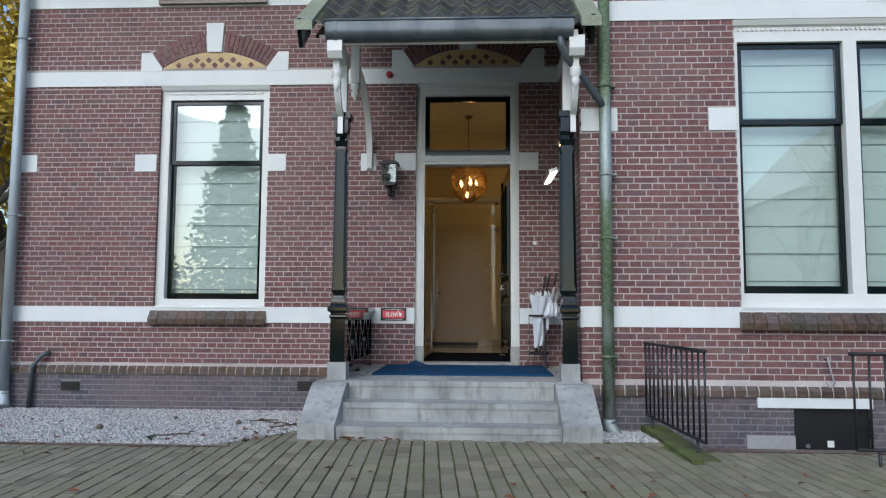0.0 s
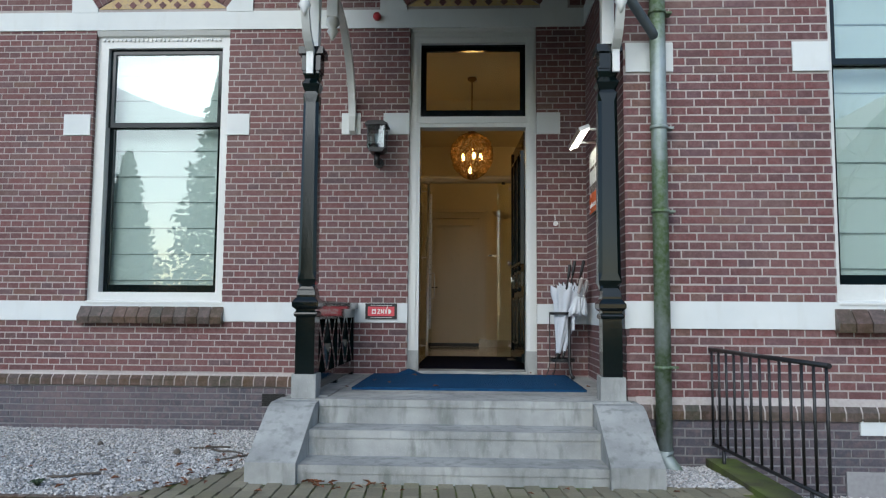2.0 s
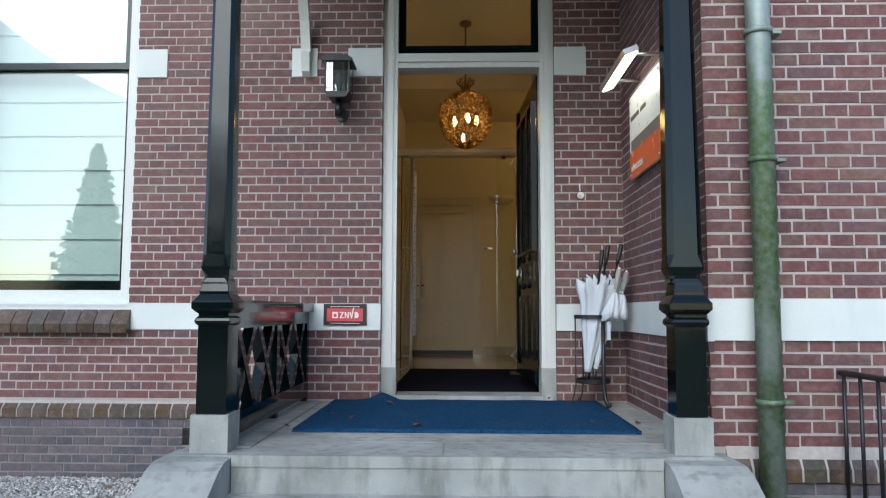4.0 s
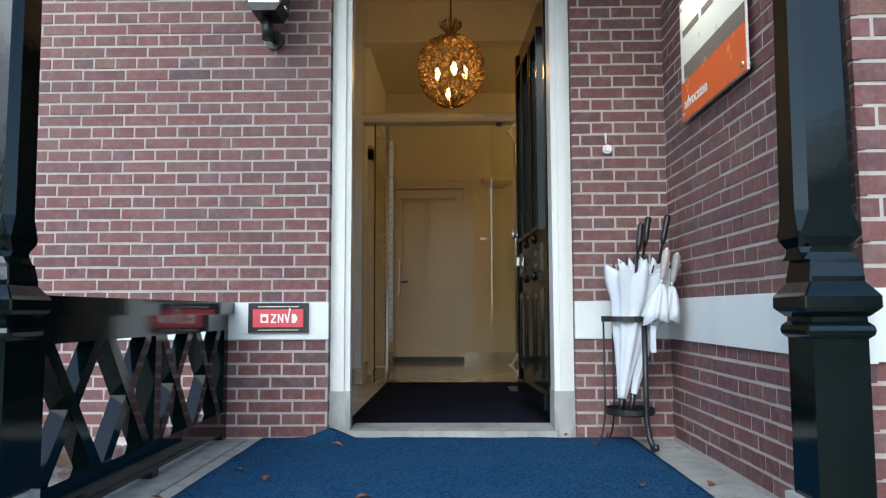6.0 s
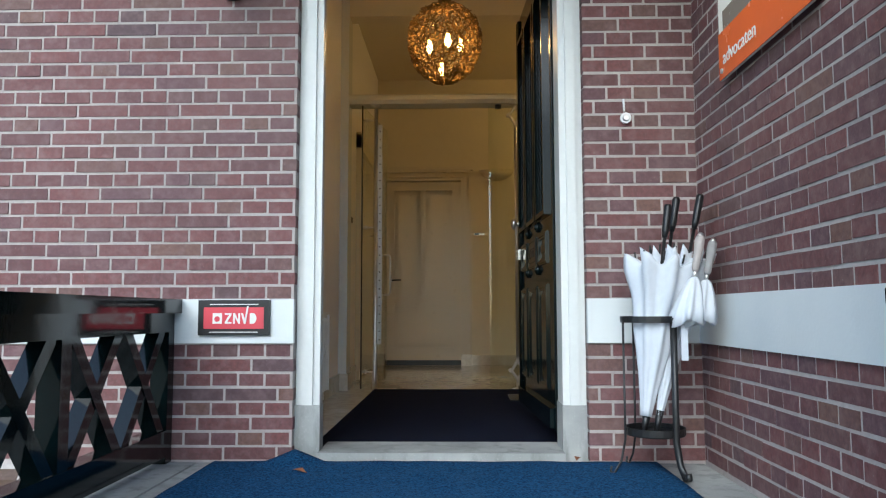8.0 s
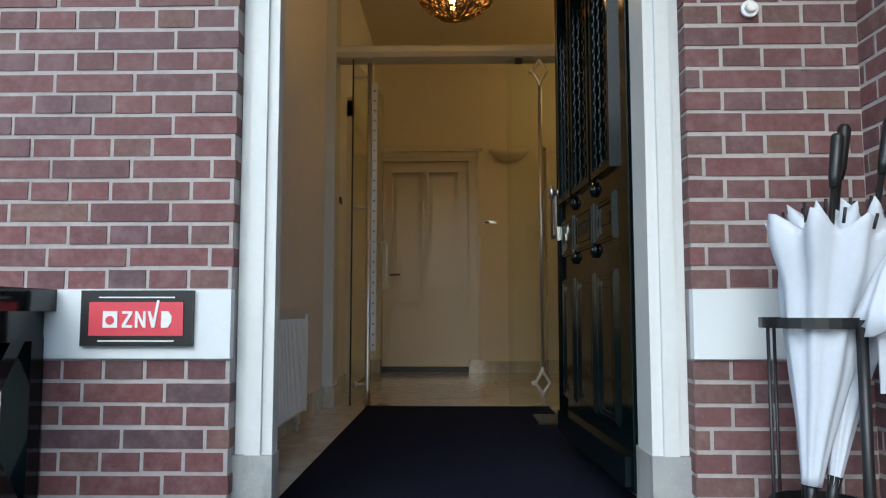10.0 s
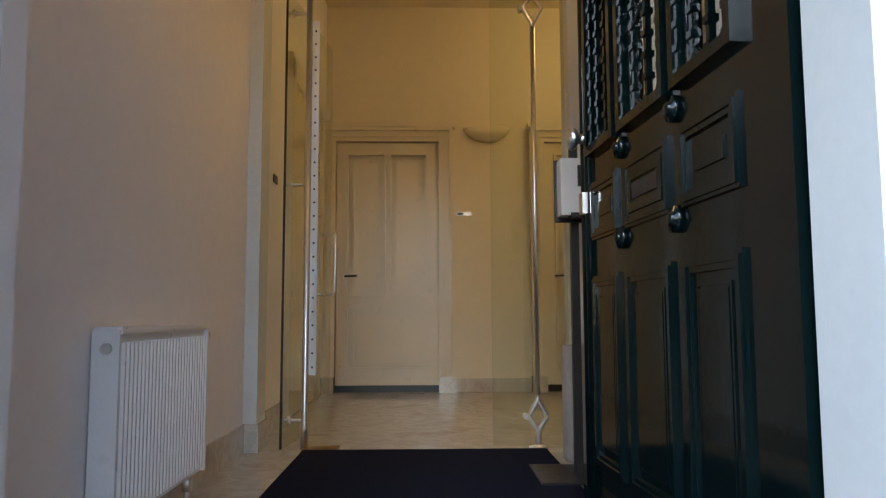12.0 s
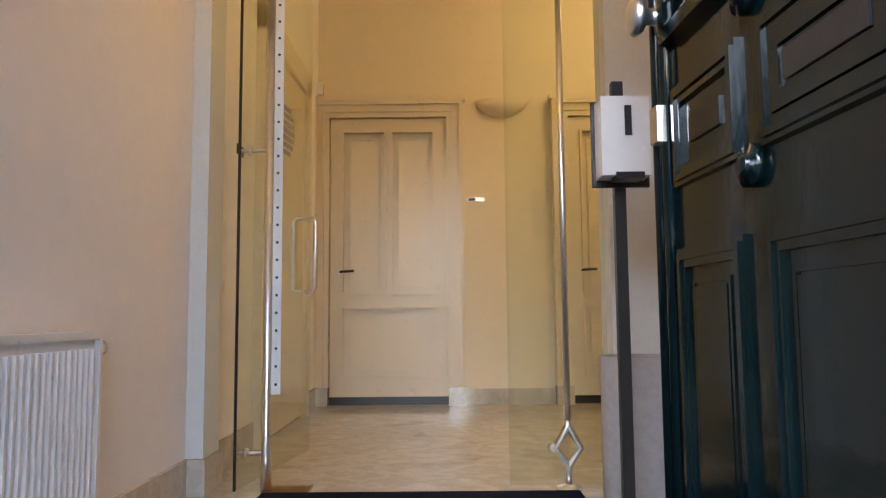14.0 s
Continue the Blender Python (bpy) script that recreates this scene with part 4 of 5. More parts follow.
# ---- wall fittings ----
w = thing("wall_lantern", -0.6, 8.05, 2.55, "square black wall lantern with clear glass", "lamp")
part("wall_plate", tube(bmesh.new(), [(-0.6, 8.19, 2.58), (-0.6, 8.17, 2.58)], 0.05, 18), BLACK, w)
part("arm", tube(bmesh.new(), [(-0.6, 8.17, 2.58), (-0.6, 8.06, 2.58)], 0.02), BLACK, w)
part("stem", tube(bmesh.new(), [(-0.6, 8.04, 2.53), (-0.6, 8.04, 2.65)], 0.028), BLACK, w)
part("base", prism(bmesh.new(), [(-0.66, 2.65), (-0.54, 2.65), (-0.51, 2.69), (-0.69, 2.69)], 1, 7.95, 8.13), BLACK, w, "", 0.003)
for a in (-0.69, -0.522):
    for b in (7.95, 8.118):
        part("corner_bar", B(a, a + 0.012, b, b + 0.012, 2.69, 2.91), BLACK, w)
part("top", prism(bmesh.new(), [(-0.71, 2.91), (-0.49, 2.91), (-0.49, 2.925), (-0.53, 2.95), (-0.67, 2.95), (-0.71, 2.925)], 1, 7.93, 8.15), BLACK, w, "", 0.003)
for a, b, c, e in ((-0.678, -0.522, 7.952, 7.955), (-0.678, -0.522, 8.124, 8.127), (-0.688, -0.685, 7.962, 8.118), (-0.515, -0.512, 7.962, 8.118)):
    part("pane", B(a, b, c, e, 2.69, 2.91), GLASS, w)
part("bulb", lathe(bmesh.new(), -0.6, 8.04, [(0.012, 2.69), (0.015, 2.74), (0.035, 2.79), (0.03, 2.83), (0.01, 2.85)], 14), ZINC, w)
a = thing("alarm_beacon", -0.637, 8.15, 4.05, "small red domed alarm beacon on the white band", "alarm")
part("dome", tube(bmesh.new(), [(-0.637, 8.187, 4.08), (-0.637, 8.15, 4.08), (-0.637, 8.13, 4.08), (-0.637, 8.12, 4.08)], [0.04, 0.04, 0.03, 0.012], 18), RED, a)
b = thing("door_bell", 1.15, 8.18, 1.98, "round white and steel bell push on the brick wall", "bell")
part("ring", tube(bmesh.new(), [(1.15, 8.2, 1.98), (1.15, 8.185, 1.98)], 0.024, 20), PLASTIC, b)
part("push", tube(bmesh.new(), [(1.15, 8.185, 1.98), (1.15, 8.175, 1.98)], [0.016, 0.012], 16), STEEL, b)
part("wire", tube(bmesh.new(), [(1.145, 8.194, 2.01), (1.143, 8.194, 2.065)], 0.005, 6), PLASTIC, b)
s = thing("name_plate", -0.555, 8.18, 1.035, "small red and black security plate on the white band", "sign")
part("frame", B(-0.71, -0.4, 8.172, 8.187, 1.035, 1.187), BLACK, s, "", 0.003)
part("face", B(-0.685, -0.425, 8.169, 8.172, 1.063, 1.155), SIGN_RED, s)
part("emblem", B(-0.645, -0.605, 8.166, 8.169, 1.085, 1.13), SIGN_W, s)
part("emblem_eye", tube(bmesh.new(), [(-0.625, 8.166, 1.105), (-0.625, 8.164, 1.105)], 0.012, 12), SIGN_RED, s)
for k in range(4):
    x = -0.592 + k * 0.036
    o = [[(x, 1.085), (x + 0.028, 1.085), (x + 0.028, 1.092), (x + 0.01, 1.092), (x + 0.028, 1.123), (x + 0.028, 1.13), (x, 1.13), (x, 1.123), (x + 0.018, 1.123), (x, 1.092)],
         [(x, 1.085), (x + 0.007, 1.085), (x + 0.007, 1.115), (x + 0.022, 1.085), (x + 0.029, 1.085), (x + 0.029, 1.13), (x + 0.022, 1.13), (x + 0.022, 1.1), (x + 0.007, 1.13), (x, 1.13)],
         [(x + 0.01, 1.085), (x + 0.018, 1.085), (x + 0.03, 1.16), (x + 0.023, 1.16), (x + 0.014, 1.105), (x + 0.005, 1.13), (x - 0.002, 1.13)],
         [(x, 1.085), (x + 0.018, 1.085), (x + 0.028, 1.1), (x + 0.028, 1.116), (x + 0.018, 1.13), (x, 1.13)]][k]
    part("mark", prism(bmesh.new(), o, 1, 8.166, 8.169), SIGN_W, s)
for z in (1.045, 1.164):
    part("small_print", B(-0.66, -0.45, 8.1705, 8.172, z + 0.002, z + 0.0055), SIGN_W, s)

# office sign on the side wall
sg = thing("office_sign", SX - 0.02, 7.4, 2.01, "white and orange acrylic office sign on the brick side wall", "sign")
part("board", B(SX - 0.034, SX - 0.024, 7.02, 7.78, 2.01, 2.57), SIGN_W, sg, "", 0.002)
part("orange_field", prism(bmesh.new(), [(7.02, 2.01), (7.78, 2.01), (7.78, 2.19), (7.02, 2.19)], 0, SX - 0.037, SX - 0.034), SIGN_O, sg)
part("taupe_field", prism(bmesh.new(), [(7.02, 2.19), (7.73, 2.19), (7.73, 2.265), (7.02, 2.265)], 0, SX - 0.037, SX - 0.034), SIGN_G, sg)
for y in (7.05, 7.75):
    for z in (2.04, 2.54):
        part("standoff", tube(bmesh.new(), [(SX + 0.002, y, z), (SX - 0.042, y, z)], 0.01, 12), STEEL, sg)
txt = bpy.data.curves.new("sign_text", "FONT")
txt.body, txt.size, txt.extrude = "advocaten", 0.075, 0.001
tx = new("lettering", txt)
tx.matrix_basis = Matrix(((0, 0, -1, -0.0185), (-1, 0, 0, 0.335), (0, 1, 0, 0.05), (0, 0, 0, 1)))
txt.materials.append(SIGN_W)
tx.parent = sg
for k, wd in enumerate((0.22, 0.14)):
    part("name_bar", B(SX - 0.036, SX - 0.034, 7.74 - wd - k * 0.26, 7.74 - k * 0.26, 2.4, 2.43), SIGN_G, sg)
ln = thing("sign_lamp", 1.28, 7.4, 2.62, "slim aluminium sign lamp with a lit diffuser", "lamp")
lm = pose(1.27, 7.4, 2.63, 0, -22, 0)
part("housing", B(-0.045, 0.045, -0.36, 0.36, 0.0, 0.035, m=lm), STEEL, ln, "", 0.004)
part("diffuser", B(-0.036, 0.036, -0.35, 0.35, -0.006, 0.0, m=lm), TUBE, ln)
for y in (7.15, 7.65):
    part("arm", tube(bmesh.new(), [(SX + 0.002, y, 2.66), (1.29, y, 2.66)], 0.012), STEEL, ln)

# ---- umbrella stand ----
UX, UY = 1.18, 7.95
st = thing("umbrella_stand", UX, UY, 0.497, "black iron umbrella stand with three bent feet", "umbrella stand")
for z, r in ((1.09, 0.125), (0.66, 0.115)):
    bm = bmesh.new()
    n = 28
    ring = [[bm.verts.new((UX + q * math.cos(2 * math.pi * k / n), UY + q * math.sin(2 * math.pi * k / n), zz)) for q, zz in ((r, z), (r, z + 0.025), (r - 0.006, z + 0.025), (r - 0.006, z))] for k in range(n)]
    for k in range(n):
        for j in range(4):
            bm.faces.new((ring[k][j], ring[(k + 1) % n][j], ring[(k + 1) % n][(j + 1) % 4], ring[k][(j + 1) % 4]))
    part("hoop", bm, BLACK, st)
part("dish", lathe(bmesh.new(), UX, UY, [(0.02, 0.655), (0.113, 0.655), (0.113, 0.665), (0.02, 0.665)], 24), BLACK, st)
for t, big in ((-1.15, 1), (2.0, 0), (3.3, 0)):
    cx, sy = math.cos(t), math.sin(t)
    rr = 0.013 if big else 0.0045
    pts = [(UX + cx * q, UY + sy * q, z) for q, z in ((0.122, 1.11), (0.122, 0.7), (0.122, 0.64), (0.14, 0.56), (0.17, 0.512), (0.185, 0.52), (0.18, 0.54))]
    part("leg", tube(bmesh.new(), pts, rr, 8), BLACK, st)


def umbrella(bx, by, tx_, ty, z0, z1, rmax, seed, label):
    u = thing("umbrella", bx, by, z0, label, "umbrella", "umbrellas in the stand")
    a, b = Vector((bx, by, z0)), Vector((tx_, ty, z1))
    d = (b - a)
    m = Matrix.Translation(a) @ d.to_track_quat("Z", "Y").to_matrix().to_4x4()
    h = d.length
    def put(bm):
        for v in bm.verts:
            v.co = m @ v.co
        return bm
    bm = bmesh.new()
    rnd = random.Random(seed)
    n, R = 40, 26
    rings = []
    for i in range(R + 1):
        s = i / R
        r = rmax * (0.16 + 0.84 * s ** 1.15)
        ring = []
        for k in range(n):
            t = 2 * math.pi * k / n
            fold = 1 + (0.06 + 0.2 * s) * (1 - 2 * abs(math.sin(4 * t + seed))) + 0.22 * s * noise.noise((math.cos(t) * 2, math.sin(t) * 2, s * 4 + seed))
            z = h * (0.07 + 0.67 * s) + (0.05 * (0.5 - abs(math.sin(4 * t + seed))) * s ** 6)
            ring.append(bm.verts.new((r * fold * math.cos(t), r * fold * math.sin(t), z)))
        rings.append(ring)
    for p, q in zip(rings, rings[1:]):
        for k in range(n):
            bm.faces.new((p[k], p[(k + 1) % n], q[(k + 1) % n], q[k])).smooth = True
    top = bm.verts.new((0, 0, h * 0.7))
    for k in range(n):
        bm.faces.new((rings[-1][k], rings[-1][(k + 1) % n], top))
    bm.faces.new(rings[0][::-1])
    part("canopy_cloth", put(bm), FABRIC, u)
    part("shaft", put(tube(bmesh.new(), [(0, 0, 0.0), (0, 0, h * 0.86)], 0.007, 8)), BLACK, u)
    part("ferrule", put(tube(bmesh.new(), [(0, 0, -0.01), (0, 0, h * 0.09)], [0.009, 0.016], 10)), BLACK, u)
    for k in range(8):
        t = 2 * math.pi * k / 8 + seed
        part("rib_tip", put(tube(bmesh.new(), [(rmax * 0.75 * math.cos(t), rmax * 0.75 * math.sin(t), h * 0.73), (rmax * 0.8 * math.cos(t), rmax * 0.8 * math.sin(t), h * 0.77)], 0.004, 5)), BLACK, u)
    part("handle", put(tube(bmesh.new(), [(0, 0, h * 0.85), (0, 0, h * 0.88), (0, 0, h * 0.99), (0, 0, h)], [0.01, 0.014, 0.016, 0.012], 12)), BLACK, u, "black grip")


umbrella(1.125, 7.9, 1.255, 7.95, 0.67, 1.56, 0.135, 1, "loosely furled white umbrella with a black grip, in the stand")
umbrella(1.14, 7.95, 1.31, 8.02, 0.67, 1.6, 0.1, 2, "furled white umbrella with a black grip, in the stand")
umbrella(1.17, 7.9, 1.385, 7.95, 0.67, 1.6, 0.085, 3, "furled white umbrella leaning to the wall, black grip")
for a, b, grip in (((1.275, 7.82, 1.09), (1.345, 7.84, 1.425), PINKISH), ((1.325, 7.84, 1.09), (1.398, 7.86, 1.405), CONCRETE)):
    u = thing("folding_umbrella", *a, "short white folding umbrella with a rounded pale grip", "umbrella", "folding umbrellas")
    A, Bv = Vector(a), Vector(b)
    bm, rings, n = bmesh.new(), [], 32
    for s_, r in ((0.0, 0.058), (0.15, 0.052), (0.35, 0.038), (0.48, 0.022), (0.52, 0.01)):
        c = A.lerp(Bv, s_)
        rings.append([bm.verts.new(c + Vector((math.cos(t), math.sin(t), 0.25 * math.sin(3 * t) * (s_ == 0))) * r * (1 + 0.25 * math.cos(7 * t) * (1 - s_))) for t in (2 * math.pi * k / n for k in range(n))])
    for p, q in zip(rings, rings[1:]):
        for k in range(n):
            bm.faces.new((p[k], p[(k + 1) % n], q[(k + 1) % n], q[k])).smooth = True
    bm.faces.new(rings[-1]), bm.faces.new(rings[0][::-1])
    part("canopy_cloth", bm, FABRIC, u)
    part("shaft", tube(bmesh.new(), [A.lerp(Bv, 0.5), A.lerp(Bv, 0.62)], 0.008, 8), STEEL, u)
    part("handle", tube(bmesh.new(), [A.lerp(Bv, f) for f in (0.58, 0.62, 0.75, 0.9, 0.98, 1.0)], [0.009, 0.014, 0.015, 0.019, 0.017, 0.008], 14), grip, u, "rounded grip")
    part("cap", tube(bmesh.new(), [A.lerp(Bv, 0.985), A.lerp(Bv, 1.03)], [0.014, 0.007], 12), STEEL, u)
part("strap", B(1.25, 1.275, 7.81, 7.815, 0.95, 1.12), FABRIC, st, "loose white umbrella strap")

# ---- vestibule ----
CX, CY, CZ = 0.32, 10.22, 3.08
ch = thing("chandelier", CX, CY, HC, "round chandelier of twisted bronze wire with glowing bulbs", "chandelier")
part("rose", lathe(bmesh.new(), CX, CY, [(0.06, HC), (0.06, HC - 0.03), (0.02, HC - 0.05)], 20), GOLD, ch)
part("rod", tube(bmesh.new(), [(CX, CY, HC - 0.04), (CX, CY, 3.42)], 0.008), GOLD, ch)
rnd = random.Random(3)
bm = bmesh.new()


def basket(q):
    """Radius of the strawberry-shaped basket at q from -1 (foot) to 1 (top)."""
    return 0.262 * max(0.02, 1 - abs(q - 0.15) ** 2.4 / (1.42 if q < 0.15 else 0.74)) ** 0.6


for k in range(430):
    t, q = rnd.uniform(0, 2 * math.pi), rnd.uniform(-1, 0.95)
    turn_, pts, curl = rnd.uniform(0, 6.3), [], rnd.uniform(0.6, 1.4)
    for i in range(9):
        turn_ += rnd.gauss(0, 0.75) + 0.25 * curl
        q = max(-1, min(1, q + 0.085 * math.sin(turn_)))
        r = max(0.02, basket(q) + rnd.uniform(-0.03, 0.015))
        t += 0.024 * math.cos(turn_) / max(r, 0.06)
        pts.append((CX + r * math.cos(t), CY + r * math.sin(t), CZ + q * 0.295))
    tube(bm, pts, 0.0042, 5)
for k in range(60):
    t = rnd.uniform(0, 2 * math.pi)
    tube(bm, [(CX + r * math.cos(t + r * 3), CY + r * math.sin(t + r * 3), z) for r, z in ((0.07, 3.34), (0.035, 3.38), (0.05, 3.42), (0.09, 3.46), (0.07 + rnd.uniform(-0.02, 0.03), 3.5))], 0.0028, 4)
part("wire_basket", bm, GOLD, ch)
for k, (dx, dy, dz) in enumerate(((-0.11, 0, -0.02), (0.02, 0.11, 0.07), (0.115, -0.02, -0.02), (0.027, -0.1, -0.01), (-0.02, 0.0, -0.19))):
    x, y, z = CX + dx, CY + dy, CZ + dz
    part("bulb", lathe(bmesh.new(), x, y, [(0.008, z - 0.045), (0.02, z - 0.02), (0.022, z), (0.014, z + 0.03), (0.01, z + 0.05)], 12), BULB, ch, "glowing warm bulb")
    part("socket", tube(bmesh.new(), [(x, y, z + 0.05), (x, y, z + 0.09)], 0.012, 8), GOLD, ch)
lamp = new("chandelier_light", bpy.data.lights.new("chandelier_light", "POINT"))
lamp.location = (CX, CY, CZ)
lamp.data.energy, lamp.data.color, lamp.data.shadow_soft_size = 3.2, (1, 0.55, 0.18), 0.1

rd = thing("radiator", -0.592, 9.9, HZ, "white ribbed panel radiator on the vestibule wall", "radiator")
RA, RB, RZ0, RZ1 = 9.49, 10.3, 0.58, 1.115
part("panel", B(-0.553, -0.53, RA, RB, RZ0, RZ1), RAD, rd, "", 0.004)
part("back_panel", B(-0.592, -0.575, RA, RB, RZ0, RZ1), RAD, rd, "", 0.004)
part("side_cover", B(-0.592, -0.515, RA - 0.012, RA + 0.004, RZ0, RZ1 + 0.01), RAD, rd, "", 0.006)
part("side_cover", B(-0.592, -0.515, RB - 0.004, RB + 0.012, RZ0, RZ1 + 0.01), RAD, rd, "", 0.006)
part("top_grille", B(-0.592, -0.512, RA, RB, RZ1, RZ1 + 0.02), RAD, rd, "", 0.004)
n = 26
for k in range(n):
    y = RA + 0.02 + k * (RB - RA - 0.04) / n
    part("rib", prism(bmesh.new(), [(-0.53, y), (-0.513, y + 0.005), (-0.513, y + 0.016), (-0.53, y + 0.021)], 2, RZ0 + 0.02, RZ1 - 0.025), RAD, rd)
part("valve", tube(bmesh.new(), [(-0.54, RB + 0.01, 1.09), (-0.54, RB + 0.05, 1.09)], 0.022, 14), PLASTIC, rd, "white radiator valve knob")
part("vent_plug", tube(bmesh.new(), [(-0.55, RA - 0.008, 1.075), (-0.55, RA - 0.02, 1.075)], 0.016, 12), STEEL, rd)
for y in (RA + 0.2, RB - 0.2):
    part("wall_bracket", B(-0.601, -0.585, y, y + 0.04, 0.7, 1.05), RAD, rd)
part("pipe", tube(bmesh.new(), [(-0.553, RB - 0.08, RZ0), (-0.553, RB - 0.08, HZ)], 0.01), PLASTIC, rd)
part("foot_valve", tube(bmesh.new(), [(-0.553, RB - 0.08, RZ0), (-0.553, RB - 0.08, RZ0 - 0.06)], 0.018), STEEL, rd)

# glass screen
gs = thing("glass_screen", 0.9, 11.3, HZ, "frameless glass side panel with a steel fork post", "glass screen")
pn = part("pane", B(0.68, 1.088, 11.315, 11.325, HZ + 0.005, 2.93), CLEAR, gs)
pn.visible_shadow = False
X, Y = 0.912, 11.28
part("post", tube(bmesh.new(), [(X, Y, 0.74), (X, Y, 2.76)], 0.013, 12), STEEL, gs)
for z, s in ((0.64, 1), (2.84, -1)):
    for q in (-1, 1):
        part("fork", tube(bmesh.new(), [(X, Y, z + s * 0.12), (X, Y, z + s * 0.085), (X + q * 0.05, Y, z), (X, Y, z - s * 0.075), (X, Y, z - s * 0.14)], [0.012, 0.016, 0.013, 0.015, 0.013], 10), STEEL, gs)
    part("clamp", tube(bmesh.new(), [(X - 0.06, Y - 0.01, z), (X - 0.06, Y + 0.04, z)], 0.016, 12), STEEL, gs)
part("foot", lathe(bmesh.new(), X, Y, [(0.05, HZ), (0.05, HZ + 0.008), (0.015, HZ + 0.02)], 18), STEEL, gs)
part("top_foot", lathe(bmesh.new(), X, Y, [(0.015, 2.92), (0.05, 2.929), (0.05, 2.934)], 18), STEEL, gs)
part("stop", B(0.74, 0.79, 11.28, 11.31, 2.9, 2.934), BLACK, gs)
gd = thing("glass_door", -0.3, 11.3, HZ, "frameless glass door standing open on a steel pivot post", "door")
gm = pose(-0.41, 11.24, 0, 0, 0, 82.5)
pn = part("pane", B(0, 0.93, -0.005, 0.005, HZ + 0.01, 2.92, m=gm), CLEAR, gd)
pn.visible_shadow = False
part("glass_edge", B(-0.003, 0.0, -0.006, 0.006, HZ + 0.01, 2.92, m=gm), BLACK, gd, "dark polished glass edge")
X, Y = -0.297, 11.28
part("post", tube(bmesh.new(), [(X, Y, HZ), (X, Y, 0.6), (X, Y, 0.68), (X, Y, 2.93)], [0.02, 0.022, 0.016, 0.016], 14), STEEL, gd)
part("top_foot", lathe(bmesh.new(), X, Y, [(0.015, 2.9), (0.05, 2.925), (0.05, 2.934)], 18), STEEL, gd)
strip = part("strip", B(X + 0.018, X + 0.055, Y - 0.003, Y + 0.003, 0.86, 2.76), PERF, gd, "white perforated metal strip")
for k in range(26):
    part("hole", tube(bmesh.new(), [(X + 0.036, Y - 0.004, 0.9 + k * 0.072), (X + 0.036, Y - 0.0025, 0.9 + k * 0.072)], 0.006, 8), BLACK, strip)
for z in (0.63, 1.86, 2.8):
    part("pin", tube(bmesh.new(), [(X, Y, z), (-0.42, Y, z)], 0.008, 8), STEEL, gd)
    part("boss", tube(bmesh.new(), [(-0.385, Y, z), (-0.37, Y, z)], 0.02, 12), STEEL, gd)
for s in (-1, 1):
    pts = [(0.83, s * 0.005, 1.3), (0.83, s * 0.045, 1.3), (0.83, s * 0.06, 1.32), (0.83, s * 0.06, 1.66), (0.83, s * 0.045, 1.68), (0.83, s * 0.005, 1.68)]
    part("pull", tube(bmesh.new(), [gm @ Vector(p) for p in pts], 0.011, 10), STEEL, gd, "steel pull handle")
bm = bmesh.new()
for k in range(7):
    zz = -0.12 + k * 0.036
    w = (0.14 ** 2 - (zz + 0.01) ** 2) ** 0.5
    box(bm, 0.5 - w, 0.5 + w, -0.008, -0.006, 2.07 + zz, 2.07 + zz + 0.022, m=gm)
part("emblem", bm, CONCRETE, gd, "round striped emblem on the glass")
part("floor_plate", B(-0.3, -0.12, 11.22, 11.36, HZ, HZ + 0.008), GOLD, gd, "brass floor spring plate")

# dispenser and planter
dp = thing("dispenser_stand", 0.97, 10.55, HZ, "white hand gel dispenser on a black floor stand", "dispenser")
part("base_plate", B(0.79, 1.12, 10.38, 10.76, HZ + 0.014, HZ + 0.022), BLACK, dp, "", 0.003)
part("pole", B(0.955, 0.99, 10.54, 10.57, HZ + 0.02, 1.9), BLACK, dp, "", 0.003)
part("back_plate", B(0.885, 1.06, 10.525, 10.54, 1.56, 1.83), BLACK, dp, "", 0.003)
hs = part("housing", B(0.895, 1.04, 10.43, 10.525, 1.58, 1.82), PLASTIC, dp, "white plastic dispenser housing", 0.022)
part("level_window", B(0.965, 0.985, 10.425, 10.431, 1.7, 1.79), BLACK, hs)
part("nozzle", B(0.935, 1.02, 10.428, 10.5, 1.57, 1.59), BLACK, hs)
pl = thing("planter", 1.13, 10.95, HZ, "tall round grey concrete planter", "planter")
part("tub", lathe(bmesh.new(), 1.135, 10.96, [(0.145, HZ + 0.0), (0.15, HZ + 0.02), (0.15, 1.02), (0.135, 1.02), (0.135, 0.95)], 32), CONCRETE, pl)
part("soil", lathe(bmesh.new(), 1.135, 10.96, [(0.134, 0.94), (0.134, 0.97), (0.05, 0.985)], 24), SOIL, pl, "dark soil in the planter")

# hall wall fittings
up = thing("wall_uplight", 0.9, 14.1, 2.78, "shallow plaster bowl uplighter on the hall wall", "lamp")
bm = bmesh.new()
lathe(bm, 0.9, 14.13, [(0.03, 2.775), (0.1, 2.79), (0.18, 2.84), (0.225, 2.905), (0.215, 2.905), (0.1, 2.82)], 32, 0.55)
part("bowl", bm, PLASTER, up)
# lamp added out of view for the hall's warm light; its form is assumed
cl = thing("unseen_hall_lamp", 1.95, 12.7, HC - 0.1, "unseen round lamp added on the hall ceiling to light the hall", "lamp")
part("shade", lathe(bmesh.new(), 1.95, 12.7, [(0.02, HC - 0.14), (0.1, HC - 0.12), (0.15, HC - 0.07), (0.15, HC - 0.021)], 24), glow("added_lamp_glow", (1, 0.66, 0.3), 4), cl)
added_lamp = new("unseen_hall_light", bpy.data.lights.new("unseen_hall_light", "POINT"))
added_lamp.location = (1.95, 12.7, HC - 0.32)
